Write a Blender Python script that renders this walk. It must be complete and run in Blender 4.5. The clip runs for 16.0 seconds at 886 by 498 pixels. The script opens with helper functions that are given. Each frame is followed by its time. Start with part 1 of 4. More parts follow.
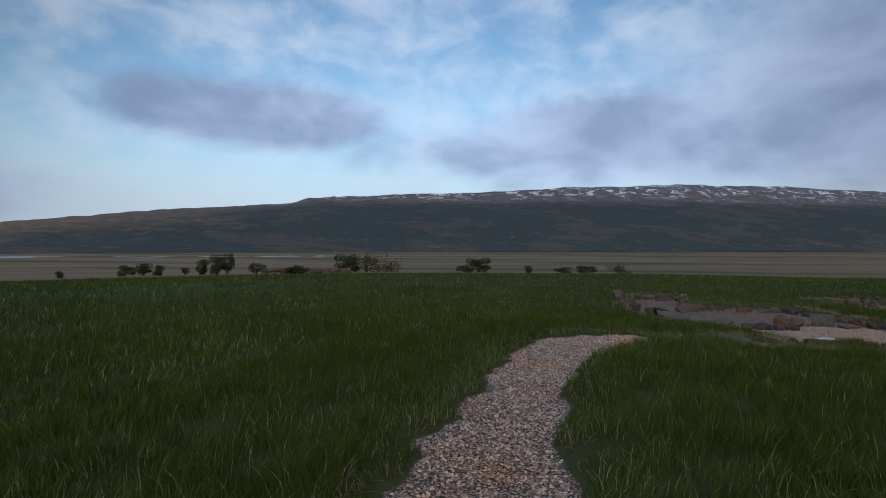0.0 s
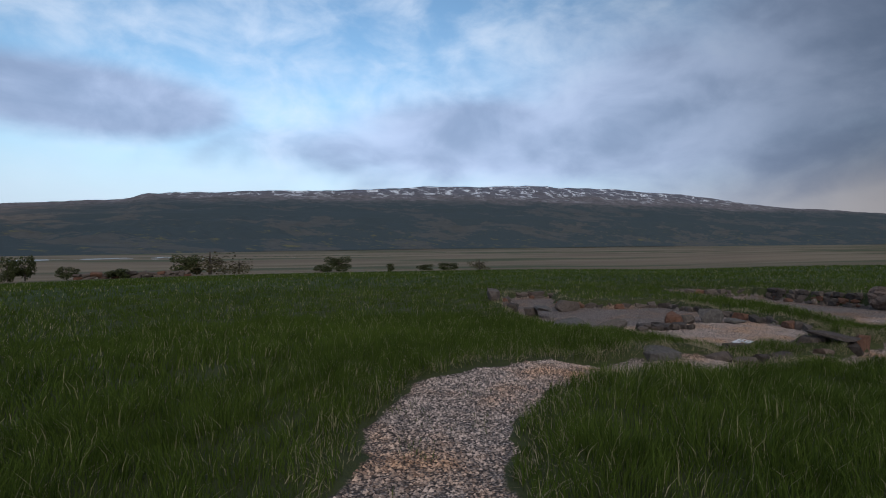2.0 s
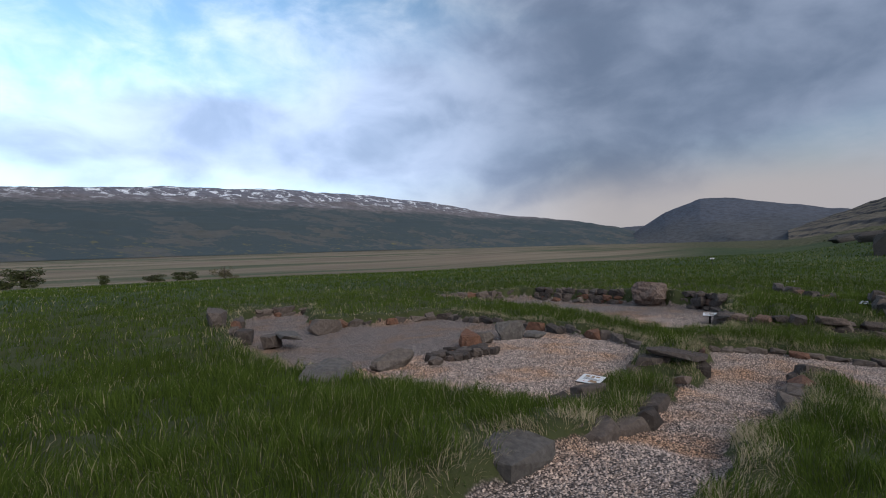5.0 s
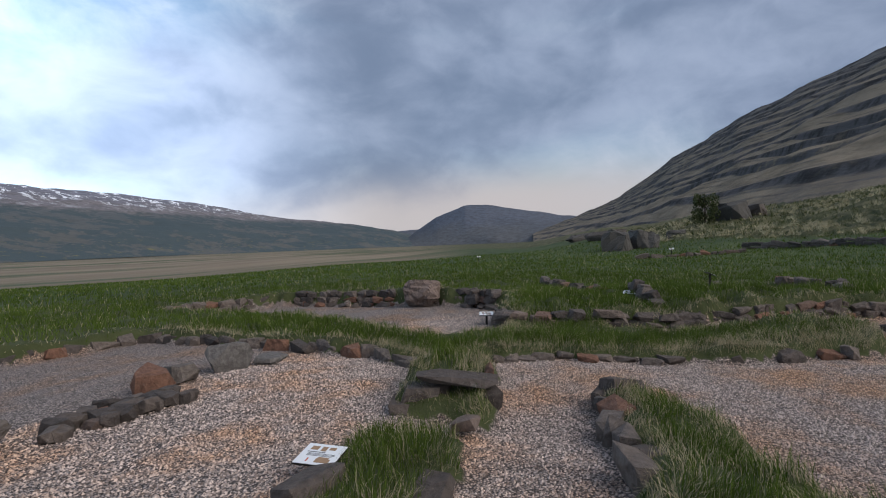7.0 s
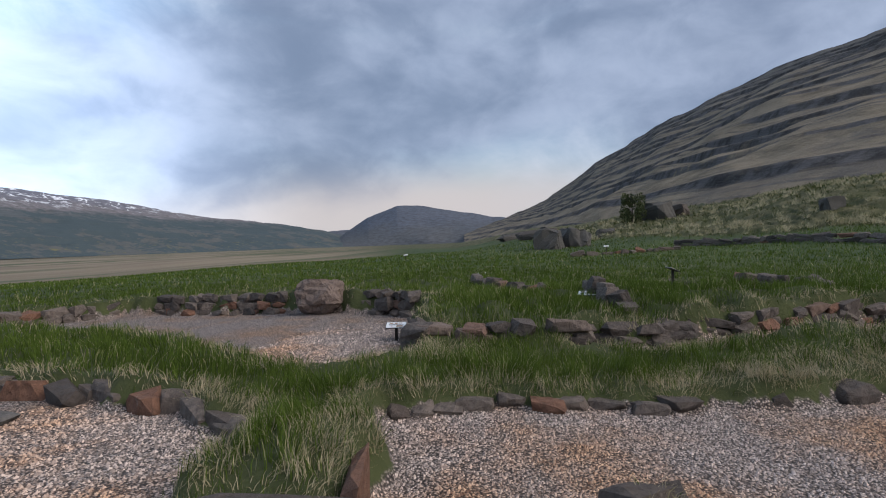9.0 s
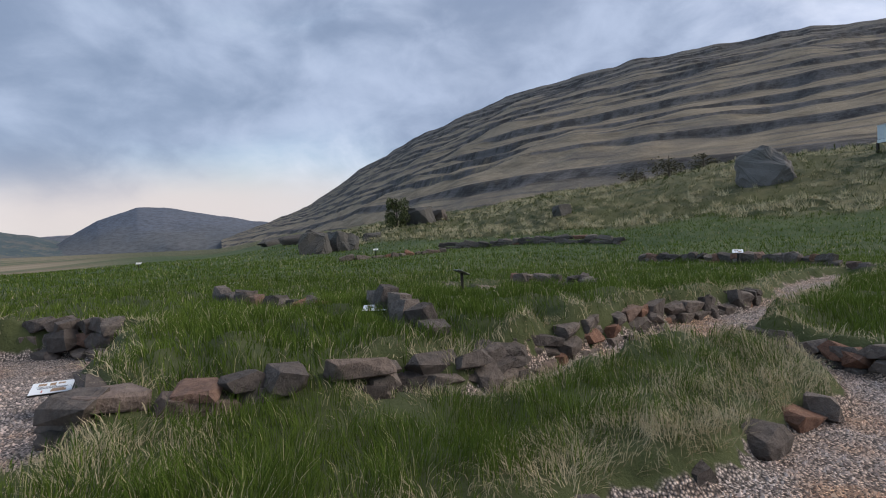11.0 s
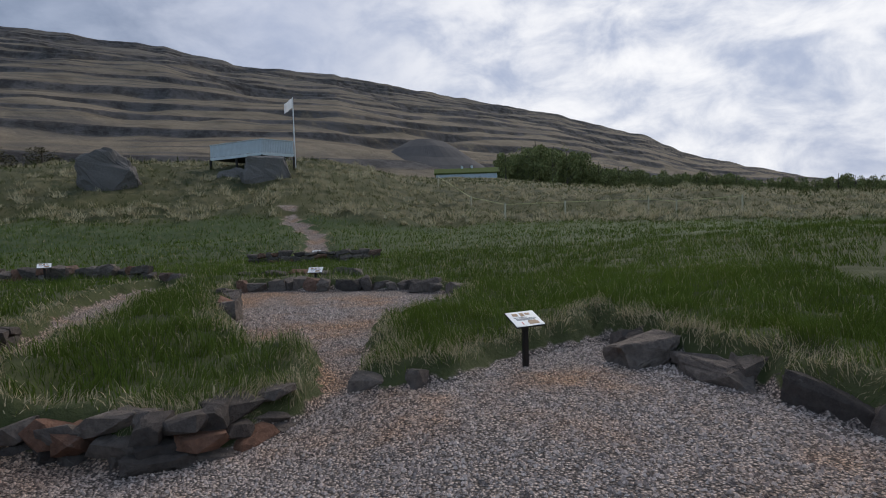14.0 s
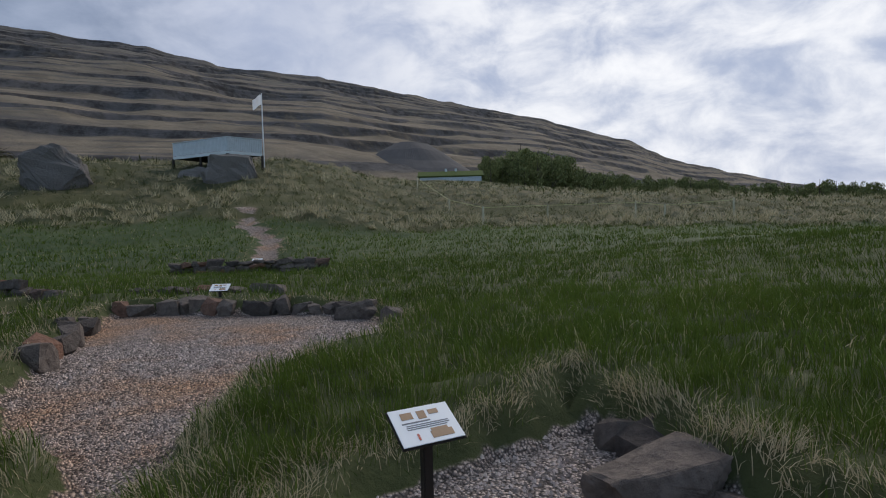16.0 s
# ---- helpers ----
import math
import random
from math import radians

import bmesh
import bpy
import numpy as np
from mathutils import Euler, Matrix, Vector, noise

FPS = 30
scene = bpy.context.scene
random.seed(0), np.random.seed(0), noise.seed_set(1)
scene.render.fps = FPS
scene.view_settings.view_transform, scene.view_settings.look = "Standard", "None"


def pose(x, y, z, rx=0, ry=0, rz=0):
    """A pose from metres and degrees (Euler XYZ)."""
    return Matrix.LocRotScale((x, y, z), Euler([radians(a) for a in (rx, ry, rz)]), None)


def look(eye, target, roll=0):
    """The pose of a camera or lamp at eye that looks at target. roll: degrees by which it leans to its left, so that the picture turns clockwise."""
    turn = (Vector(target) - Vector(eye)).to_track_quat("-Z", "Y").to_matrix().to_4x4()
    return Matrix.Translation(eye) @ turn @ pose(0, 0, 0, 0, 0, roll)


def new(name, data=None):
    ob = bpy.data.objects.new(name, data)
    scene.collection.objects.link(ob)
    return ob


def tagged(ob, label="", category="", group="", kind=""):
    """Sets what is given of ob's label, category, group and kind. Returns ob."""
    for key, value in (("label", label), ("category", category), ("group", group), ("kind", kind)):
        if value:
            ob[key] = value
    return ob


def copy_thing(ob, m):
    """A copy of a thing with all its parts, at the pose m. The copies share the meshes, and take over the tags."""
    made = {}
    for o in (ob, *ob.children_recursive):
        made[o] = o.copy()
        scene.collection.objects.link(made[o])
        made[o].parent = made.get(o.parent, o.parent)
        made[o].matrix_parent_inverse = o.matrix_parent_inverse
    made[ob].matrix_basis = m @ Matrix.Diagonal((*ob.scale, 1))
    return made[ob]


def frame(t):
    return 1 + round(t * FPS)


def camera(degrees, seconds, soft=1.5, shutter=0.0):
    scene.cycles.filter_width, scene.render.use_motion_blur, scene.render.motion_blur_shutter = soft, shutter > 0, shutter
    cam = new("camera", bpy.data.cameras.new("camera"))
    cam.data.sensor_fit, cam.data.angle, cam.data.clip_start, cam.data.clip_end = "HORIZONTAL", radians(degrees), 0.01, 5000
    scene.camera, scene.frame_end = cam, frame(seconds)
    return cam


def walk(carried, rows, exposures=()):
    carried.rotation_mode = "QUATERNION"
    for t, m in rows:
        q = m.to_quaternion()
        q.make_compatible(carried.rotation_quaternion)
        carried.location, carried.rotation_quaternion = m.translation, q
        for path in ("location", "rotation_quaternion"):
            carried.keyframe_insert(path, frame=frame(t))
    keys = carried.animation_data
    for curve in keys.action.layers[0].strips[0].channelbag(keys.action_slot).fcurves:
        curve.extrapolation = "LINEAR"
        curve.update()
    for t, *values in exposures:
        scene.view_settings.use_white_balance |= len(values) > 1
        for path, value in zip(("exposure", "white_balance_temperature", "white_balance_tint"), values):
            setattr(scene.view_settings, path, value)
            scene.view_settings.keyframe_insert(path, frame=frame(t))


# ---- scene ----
cam = camera(80.0, 16.0, soft=1.05)
PATH = [
    (0.0, (0.004, -0.017, 1.628), (0.010, 9.983, 1.596), 0.31),
    (0.5, (0.027, 0.899, 1.589), (0.524, 10.887, 1.554), 0.13),
    (1.0, (0.138, 1.858, 1.555), (1.303, 11.790, 1.512), -0.00),
    (1.5, (0.304, 2.789, 1.512), (2.126, 12.621, 1.466), -0.17),
    (2.0, (0.544, 3.709, 1.469), (3.128, 13.369, 1.407), -0.34),
    (2.5, (0.859, 4.576, 1.418), (4.240, 13.987, 1.363), -0.36),
    (3.0, (1.188, 5.388, 1.377), (5.403, 14.456, 1.331), -0.37),
    (3.5, (1.619, 6.214, 1.346), (6.651, 14.855, 1.309), -0.47),
    (3.7, (1.787, 6.525, 1.331), (7.112, 14.989, 1.299), -0.57),
    (5.8, (4.045, 9.061, 1.234), (11.520, 15.704, 1.206), -1.82),
    (6.0, (4.343, 9.216, 1.189), (12.124, 15.497, 1.165), -1.98),
    (6.5, (5.117, 9.523, 1.098), (13.562, 14.878, 1.055), -2.03),
    (7.0, (5.943, 9.766, 1.001), (14.957, 14.094, 0.919), -1.93),
    (7.5, (6.773, 10.009, 0.903), (15.986, 13.898, 0.822), -1.92),
    (8.0, (7.561, 10.222, 0.835), (16.872, 13.867, 0.759), -1.85),
    (8.2, (7.874, 10.302, 0.819), (17.223, 13.851, 0.734), -1.81),
    (10.3, (11.252, 11.120, 0.560), (21.176, 12.351, 0.465), -1.91),
    (10.5, (11.458, 11.137, 0.566), (21.435, 11.798, 0.474), -1.92),
    (11.0, (11.931, 11.099, 0.601), (21.860, 9.919, 0.432), -2.27),
    (11.5, (12.350, 10.927, 0.575), (21.759, 7.546, 0.355), -2.18),
    (12.0, (12.650, 10.688, 0.615), (20.979, 5.163, 0.311), -2.25),
    (12.5, (12.892, 10.280, 0.619), (19.771, 3.032, 0.236), -2.21),
    (13.0, (13.017, 9.822, 0.645), (18.472, 1.453, 0.207), -1.90),
    (13.5, (13.072, 9.320, 0.659), (17.296, 0.269, 0.180), -1.76),
    (14.0, (13.054, 8.696, 0.652), (16.653, -0.621, 0.166), -1.78),
    (14.5, (13.066, 8.044, 0.654), (16.418, -1.365, 0.169), -1.80),
    (15.0, (13.067, 7.361, 0.655), (16.293, -2.093, 0.188), -1.68),
    (15.5, (13.132, 6.693, 0.643), (16.398, -2.748, 0.191), -1.59),
    (16.0, (13.214, 6.061, 0.658), (16.569, -3.350, 0.235), -1.51),
]
walk(cam, [(t, look(eye, target, roll)) for t, eye, target, roll in PATH], [(0.0, -0.95, 6100, 10), (3.5, -0.5, 6200, 10), (7.0, 0.1, 6350, 10), (10.5, 0.45, 6450, 10), (12.0, 0.62, 6700, 10), (13.0, 0.38, 6700, 10), (14.5, -0.05, 6400, 10), (16.0, 0.0, 6400, 10)])

# ---- light ----
SUN_AZ, SUN_EL = 186.0, 38.0
GLOW_AZ, GLOW_EL = 184.0, 19.0
world = bpy.data.worlds.new("evening_sky")
scene.world = world
world.use_nodes = True


class Graph:
    """Small helper to write node trees."""

    def __init__(self, tree):
        self.tree = tree

    def node(self, kind, **props):
        n = self.tree.nodes.new(kind)
        for key, value in props.items():
            setattr(n, key, value)
        return n

    def put(self, socket, value):
        if hasattr(value, "is_output"):
            self.tree.links.new(value, socket)
        elif hasattr(socket.default_value, "__len__") and not hasattr(value, "__len__"):
            socket.default_value = [value] * len(socket.default_value)
        elif hasattr(value, "__len__") and len(value) == 3 and len(socket.default_value) == 4:
            socket.default_value = (*value, 1)
        else:
            socket.default_value = value

    def math(self, op, a, b=0.0, c=0.0, clamp=False):
        n = self.node("ShaderNodeMath", operation=op, use_clamp=clamp)
        for s, v in zip(n.inputs, (a, b, c)):
            self.put(s, v)
        return n.outputs[0]

    def ramp(self, x, a, b):
        n = self.node("ShaderNodeMapRange", interpolation_type="SMOOTHSTEP")
        for s, v in zip(n.inputs, (x, a, b, 0.0, 1.0)):
            self.put(s, v)
        return n.outputs[0]

    def mix(self, f, a, b):
        n = self.node("ShaderNodeMix", data_type="RGBA")
        self.put(n.inputs[0], f), self.put(n.inputs[6], a), self.put(n.inputs[7], b)
        return n.outputs[2]

    def noise(self, vec, scale, detail=4.0, rough=0.55, distort=0.0):
        n = self.node("ShaderNodeTexNoise")
        if vec is not None:
            self.put(n.inputs["Vector"], vec)
        for key, v in (("Scale", scale), ("Detail", detail), ("Roughness", rough), ("Distortion", distort)):
            self.put(n.inputs[key], v)
        return n.outputs[0]

    def scaled(self, vec, s):
        n = self.node("ShaderNodeVectorMath", operation="MULTIPLY")
        self.put(n.inputs[0], vec)
        n.inputs[1].default_value = s
        return n.outputs[0]

    def attr(self, name):
        return self.node("ShaderNodeAttribute", attribute_name=name).outputs["Fac"]


g = Graph(world.node_tree)
back = world.node_tree.nodes["Background"]
sky = g.node("ShaderNodeTexSky", sky_type="NISHITA", sun_disc=False, sun_elevation=radians(SUN_EL), sun_rotation=radians(SUN_AZ), air_density=1.2, dust_density=0.6)
way = g.node("ShaderNodeTexCoord").outputs["Generated"]
xyz = g.node("ShaderNodeSeparateXYZ")
g.put(xyz.inputs[0], way)
dx, dy, dz = xyz.outputs
az = g.math("MULTIPLY", g.math("ARCTAN2", dx, dy), 57.2958)
el = g.math("MULTIPLY", g.math("ARCSINE", dz), 57.2958)
n_big = g.noise(g.scaled(way, (1, 1, 1.8)), 3.4, 3, 0.5, 0.3)
n_fine = g.noise(g.scaled(way, (1, 1, 1.7)), 7.5, 8, 0.58, 0.3)
wob = g.math("ADD", g.math("MULTIPLY", g.math("SUBTRACT", n_big, 0.5), 2.0), g.math("MULTIPLY", g.math("SUBTRACT", n_fine, 0.5), 0.8))
nish = g.scaled(sky.outputs[0], (0.070, 0.083, 0.086))
# thin high cloud over the blue
thin = g.ramp(g.math("ADD", n_fine, g.math("MULTIPLY", n_big, 0.5)), 0.58, 1.05)
col = g.mix(g.math("MULTIPLY", thin, 0.7), nish, (0.44, 0.49, 0.56))


def blob(a, e, w, h, soft=0.5, rag=0.9):
    """A cloud round azimuth a and elevation e, w and h degrees to its rim."""
    da = g.math("DIVIDE", g.math("SUBTRACT", az, a), w)
    de = g.math("DIVIDE", g.math("SUBTRACT", el, e), h)
    d = g.math("SQRT", g.math("ADD", g.math("MULTIPLY", da, da), g.math("MULTIPLY", de, de)))
    return g.ramp(g.math("ADD", d, g.math("MULTIPLY", wob, rag)), 1.0 + soft * 0.5, 1.0 - soft)


low = g.math("SUBTRACT", 1.0, g.ramp(g.math("ADD", el, g.math("MULTIPLY", wob, 4.0)), 3.0, 13.0))
col = g.mix(g.math("MULTIPLY", low, 0.85), col, (0.33, 0.385, 0.46))
# southern sky: thin bright overcast
south = g.ramp(g.math("ADD", g.math("MULTIPLY", dy, -1.0), g.math("MULTIPLY", wob, 0.25)), -0.25, 0.35)
col = g.mix(g.math("MULTIPLY", south, 0.95), col, g.mix(g.ramp(n_fine, 0.25, 0.78), (0.38, 0.43, 0.57), (0.55, 0.585, 0.69)))
def heading(az_deg, el_deg):
    return (math.sin(radians(az_deg)) * math.cos(radians(el_deg)), math.cos(radians(az_deg)) * math.cos(radians(el_deg)), math.sin(radians(el_deg)))


# thin bright gap in the southern cloud
sun_way = heading(SUN_AZ, SUN_EL)
dot = g.node("ShaderNodeVectorMath", operation="DOT_PRODUCT")
g.put(dot.inputs[0], way)
dot.inputs[1].default_value = heading(GLOW_AZ, GLOW_EL)
glow = g.math("MULTIPLY", g.ramp(dot.outputs["Value"], 0.80, 1.0), g.ramp(n_fine, 0.30, 0.72))
col = g.mix(g.math("MULTIPLY", glow, 0.75), col, (1.0, 0.99, 0.98))
# warm clear strip low over the valley
warm = g.math("MULTIPLY", blob(70, 3.5, 34, 5.5, 0.8, 0.3), 0.85)
col = g.mix(warm, col, (0.50, 0.45, 0.44))
# grey cloud bank
bank = blob(66, 16, 48, 9.5, 0.5, 0.5)
for a, e, w, h in ((27, 11, 36, 5.5), (-19, 13.2, 15, 3.4), (-50, 5.5, 14, 3.6), (104, 18, 30, 12), (70, 27, 30, 8), (40, 13, 22, 9)):
    bank = g.math("MAXIMUM", bank, blob(a, e, w, h, 0.45, 0.5))
puff = g.math("ADD", g.math("MULTIPLY", n_big, 0.65), g.math("MULTIPLY", n_fine, 0.35))
shade = g.mix(g.ramp(puff, 0.36, 0.64), (0.165, 0.212, 0.31), (0.30, 0.36, 0.485))
col = g.mix(g.math("MULTIPLY", bank, 0.93), col, shade)
north = g.math("MULTIPLY_ADD", g.ramp(dy, 0.50, 1.0), 2.05, 1.1)
scaled_sky = g.node("ShaderNodeVectorMath", operation="SCALE")
g.put(scaled_sky.inputs[0], col), g.put(scaled_sky.inputs["Scale"], north)
g.put(back.inputs[0], scaled_sky.outputs[0])
back.inputs[1].default_value = 1.0

sun = new("sun", bpy.data.lights.new("sun", "SUN"))
sun.data.energy, sun.data.angle, sun.data.color = 2.0, radians(40), (1.0, 0.91, 0.80)
sun.matrix_world = look(Vector(sun_way) * 100, (0, 0, 0))

# ---- materials ----


def material(name, rough=0.9):
    m = bpy.data.materials.new(name)
    m.use_nodes = True
    graph = Graph(m.node_tree)
    shader = m.node_tree.nodes["Principled BSDF"]
    shader.inputs["Roughness"].default_value = rough
    shader.inputs["Specular IOR Level"].default_value = 0.25
    return m, graph, shader


def bump(graph, shader, height, strength, distance):
    b = graph.node("ShaderNodeBump")
    b.inputs["Strength"].default_value, b.inputs["Distance"].default_value = strength, distance
    graph.put(b.inputs["Height"], height)
    graph.put(shader.inputs["Normal"], b.outputs[0])


def position(graph):
    return graph.node("ShaderNodeNewGeometry").outputs["Position"]


def plain(name, color, rough=0.7, grain=20.0, depth=0.25, metal=0.0):
    """A painted or plain surface with slight mottling."""
    m, graph, shader = material(name, rough)
    obj = graph.node("ShaderNodeTexCoord").outputs["Object"]
    n = graph.noise(obj, grain, 5)
    dark = tuple(c * (1 - depth) for c in color)
    graph.put(shader.inputs["Base Color"], graph.mix(n, dark, tuple(min(1, c * (1 + depth)) for c in color)))
    graph.put(shader.inputs["Metallic"], metal)
    return m


def gravel_color(graph, pos, cell):
    """Crushed stone: pinkish, rusty and grey bits in drifts."""
    drift = graph.ramp(graph.noise(pos, 0.8, 4, 0.6), 0.42, 0.72)
    grey = graph.mix(cell, (0.13, 0.105, 0.095), (0.66, 0.54, 0.48))
    rust = graph.mix(cell, (0.18, 0.10, 0.066), (0.74, 0.47, 0.30))
    return graph.mix(drift, grey, rust)


def ground_material():
    m, graph, shader = material("ground", 0.95)
    pos = position(graph)
    vor = graph.node("ShaderNodeTexVoronoi", feature="F1")
    graph.put(vor.inputs["Vector"], pos)
    vor.inputs["Scale"].default_value = 52
    sep = graph.node("ShaderNodeSeparateColor")
    graph.put(sep.inputs[0], vor.outputs["Color"])
    stones = graph.mix(graph.math("MULTIPLY", graph.ramp(vor.outputs["Distance"], 0.3, 0.7), 0.85), gravel_color(graph, pos, sep.outputs[0]), (0.03, 0.026, 0.024))
    soil = graph.mix(graph.noise(pos, 3.0, 6, 0.6), (0.030, 0.040, 0.013), (0.075, 0.082, 0.032))
    field = graph.mix(graph.ramp(graph.noise(pos, 0.12, 6, 0.65), 0.35, 0.65), (0.024, 0.046, 0.013), (0.052, 0.075, 0.024))
    field = graph.mix(graph.ramp(graph.noise(pos, 1.7, 5, 0.7), 0.45, 0.75), field, (0.075, 0.085, 0.034))
    turf = graph.mix(graph.attr("far"), soil, field)
    heath = graph.mix(graph.ramp(graph.noise(pos, 0.55, 8, 0.72), 0.38, 0.62), (0.026, 0.034, 0.011), (0.125, 0.110, 0.055))
    heath = graph.mix(graph.ramp(graph.noise(pos, 0.16, 5, 0.6), 0.45, 0.65), heath, (0.060, 0.062, 0.022))
    flats = graph.mix(graph.ramp(graph.noise(graph.scaled(pos, (0.35, 1, 1)), 0.02, 8, 0.62), 0.35, 0.6), (0.165, 0.122, 0.082), (0.23, 0.18, 0.118))
    flats = graph.mix(graph.ramp(graph.noise(graph.scaled(pos, (0.3, 1, 1)), 0.011, 6, 0.6), 0.46, 0.60), flats, (0.068, 0.078, 0.034))
    color = graph.mix(graph.attr("heath"), turf, heath)
    color = graph.mix(graph.attr("plain"), color, flats)
    edge = graph.ramp(graph.math("ADD", graph.attr("gravel"), graph.math("MULTIPLY", graph.math("SUBTRACT", graph.noise(pos, 9.0, 5), 0.5), 0.35)), 0.35, 0.6)
    color = graph.mix(edge, color, stones)
    graph.put(shader.inputs["Base Color"], color)
    high = graph.math("ADD", graph.math("MULTIPLY", graph.math("SUBTRACT", 1.0, vor.outputs["Distance"]), graph.math("MULTIPLY", edge, 0.03)), graph.math("MULTIPLY", graph.noise(pos, 6.0, 6, 0.7), 0.05))
    bump(graph, shader, high, 0.9, 1.0)
    return m


def island_random(graph):
    return graph.node("ShaderNodeNewGeometry").outputs["Random Per Island"]


def blade_material(name, dark, mid, dry, dry_share):
    m, graph, shader = material(name, 0.85)
    shader.inputs["Specular IOR Level"].default_value = 0.06
    pos = position(graph)
    r = island_random(graph)
    patch = graph.noise(pos, 0.45, 4, 0.6)
    c = graph.mix(graph.math("ADD", graph.math("MULTIPLY", r, 0.6), graph.math("MULTIPLY", patch, 0.4)), dark, mid)
    c = graph.mix(graph.math("MULTIPLY", graph.ramp(graph.noise(pos, 0.11, 5, 0.6), 0.48, 0.70), 0.45), c, mid)
    share = graph.math("MULTIPLY", graph.ramp(graph.noise(pos, 0.35, 5, 0.65), 0.32, 0.68), 2.0 * dry_share)
    c = graph.mix(graph.math("LESS_THAN", graph.math("FRACT", graph.math("MULTIPLY", r, 37.0)), share), c, dry)
    graph.put(shader.inputs["Base Color"], c)
    thin_leaf = graph.node("ShaderNodeBsdfTranslucent")
    graph.put(thin_leaf.inputs[0], c)
    both = graph.node("ShaderNodeMixShader")
    both.inputs[0].default_value = 0.26
    graph.put(both.inputs[1], shader.outputs[0]), graph.put(both.inputs[2], thin_leaf.outputs[0])
    graph.put(m.node_tree.nodes["Material Output"].inputs[0], both.outputs[0])
    return m


def rock_material(name, dark, light, rust, rough=0.9):
    m, graph, shader = material(name, rough)
    obj = graph.node("ShaderNodeTexCoord").outputs["Object"]
    rnd = graph.node("ShaderNodeObjectInfo").outputs["Random"]
    pos = position(graph)
    base = graph.mix(rnd, dark, light)
    base = graph.mix(graph.ramp(graph.math("FRACT", graph.math("MULTIPLY", rnd, 13.7)), 0.82, 0.92), base, rust)
    spots = graph.noise(pos, 14.0, 8, 0.7)
    c = graph.mix(graph.ramp(spots, 0.25, 0.75), graph.mix(0.55, base, (0.012, 0.010, 0.010)), base)
    lichen = graph.ramp(graph.noise(pos, 5.0, 7, 0.75), 0.62, 0.72)
    c = graph.mix(graph.math("MULTIPLY", lichen, 0.45), c, (0.27, 0.26, 0.235))
    graph.put(shader.inputs["Base Color"], c)
    chips = graph.node("ShaderNodeTexVoronoi", feature="F1")
    graph.put(chips.inputs["Vector"], pos)
    chips.inputs["Scale"].default_value = 9
    bump(graph, shader, graph.math("ADD", graph.math("ADD", spots, graph.math("MULTIPLY", chips.outputs["Distance"], 0.9)), graph.math("MULTIPLY", graph.noise(pos, 60, 4, 0.7), 0.35)), 0.9, 0.04)
    return m


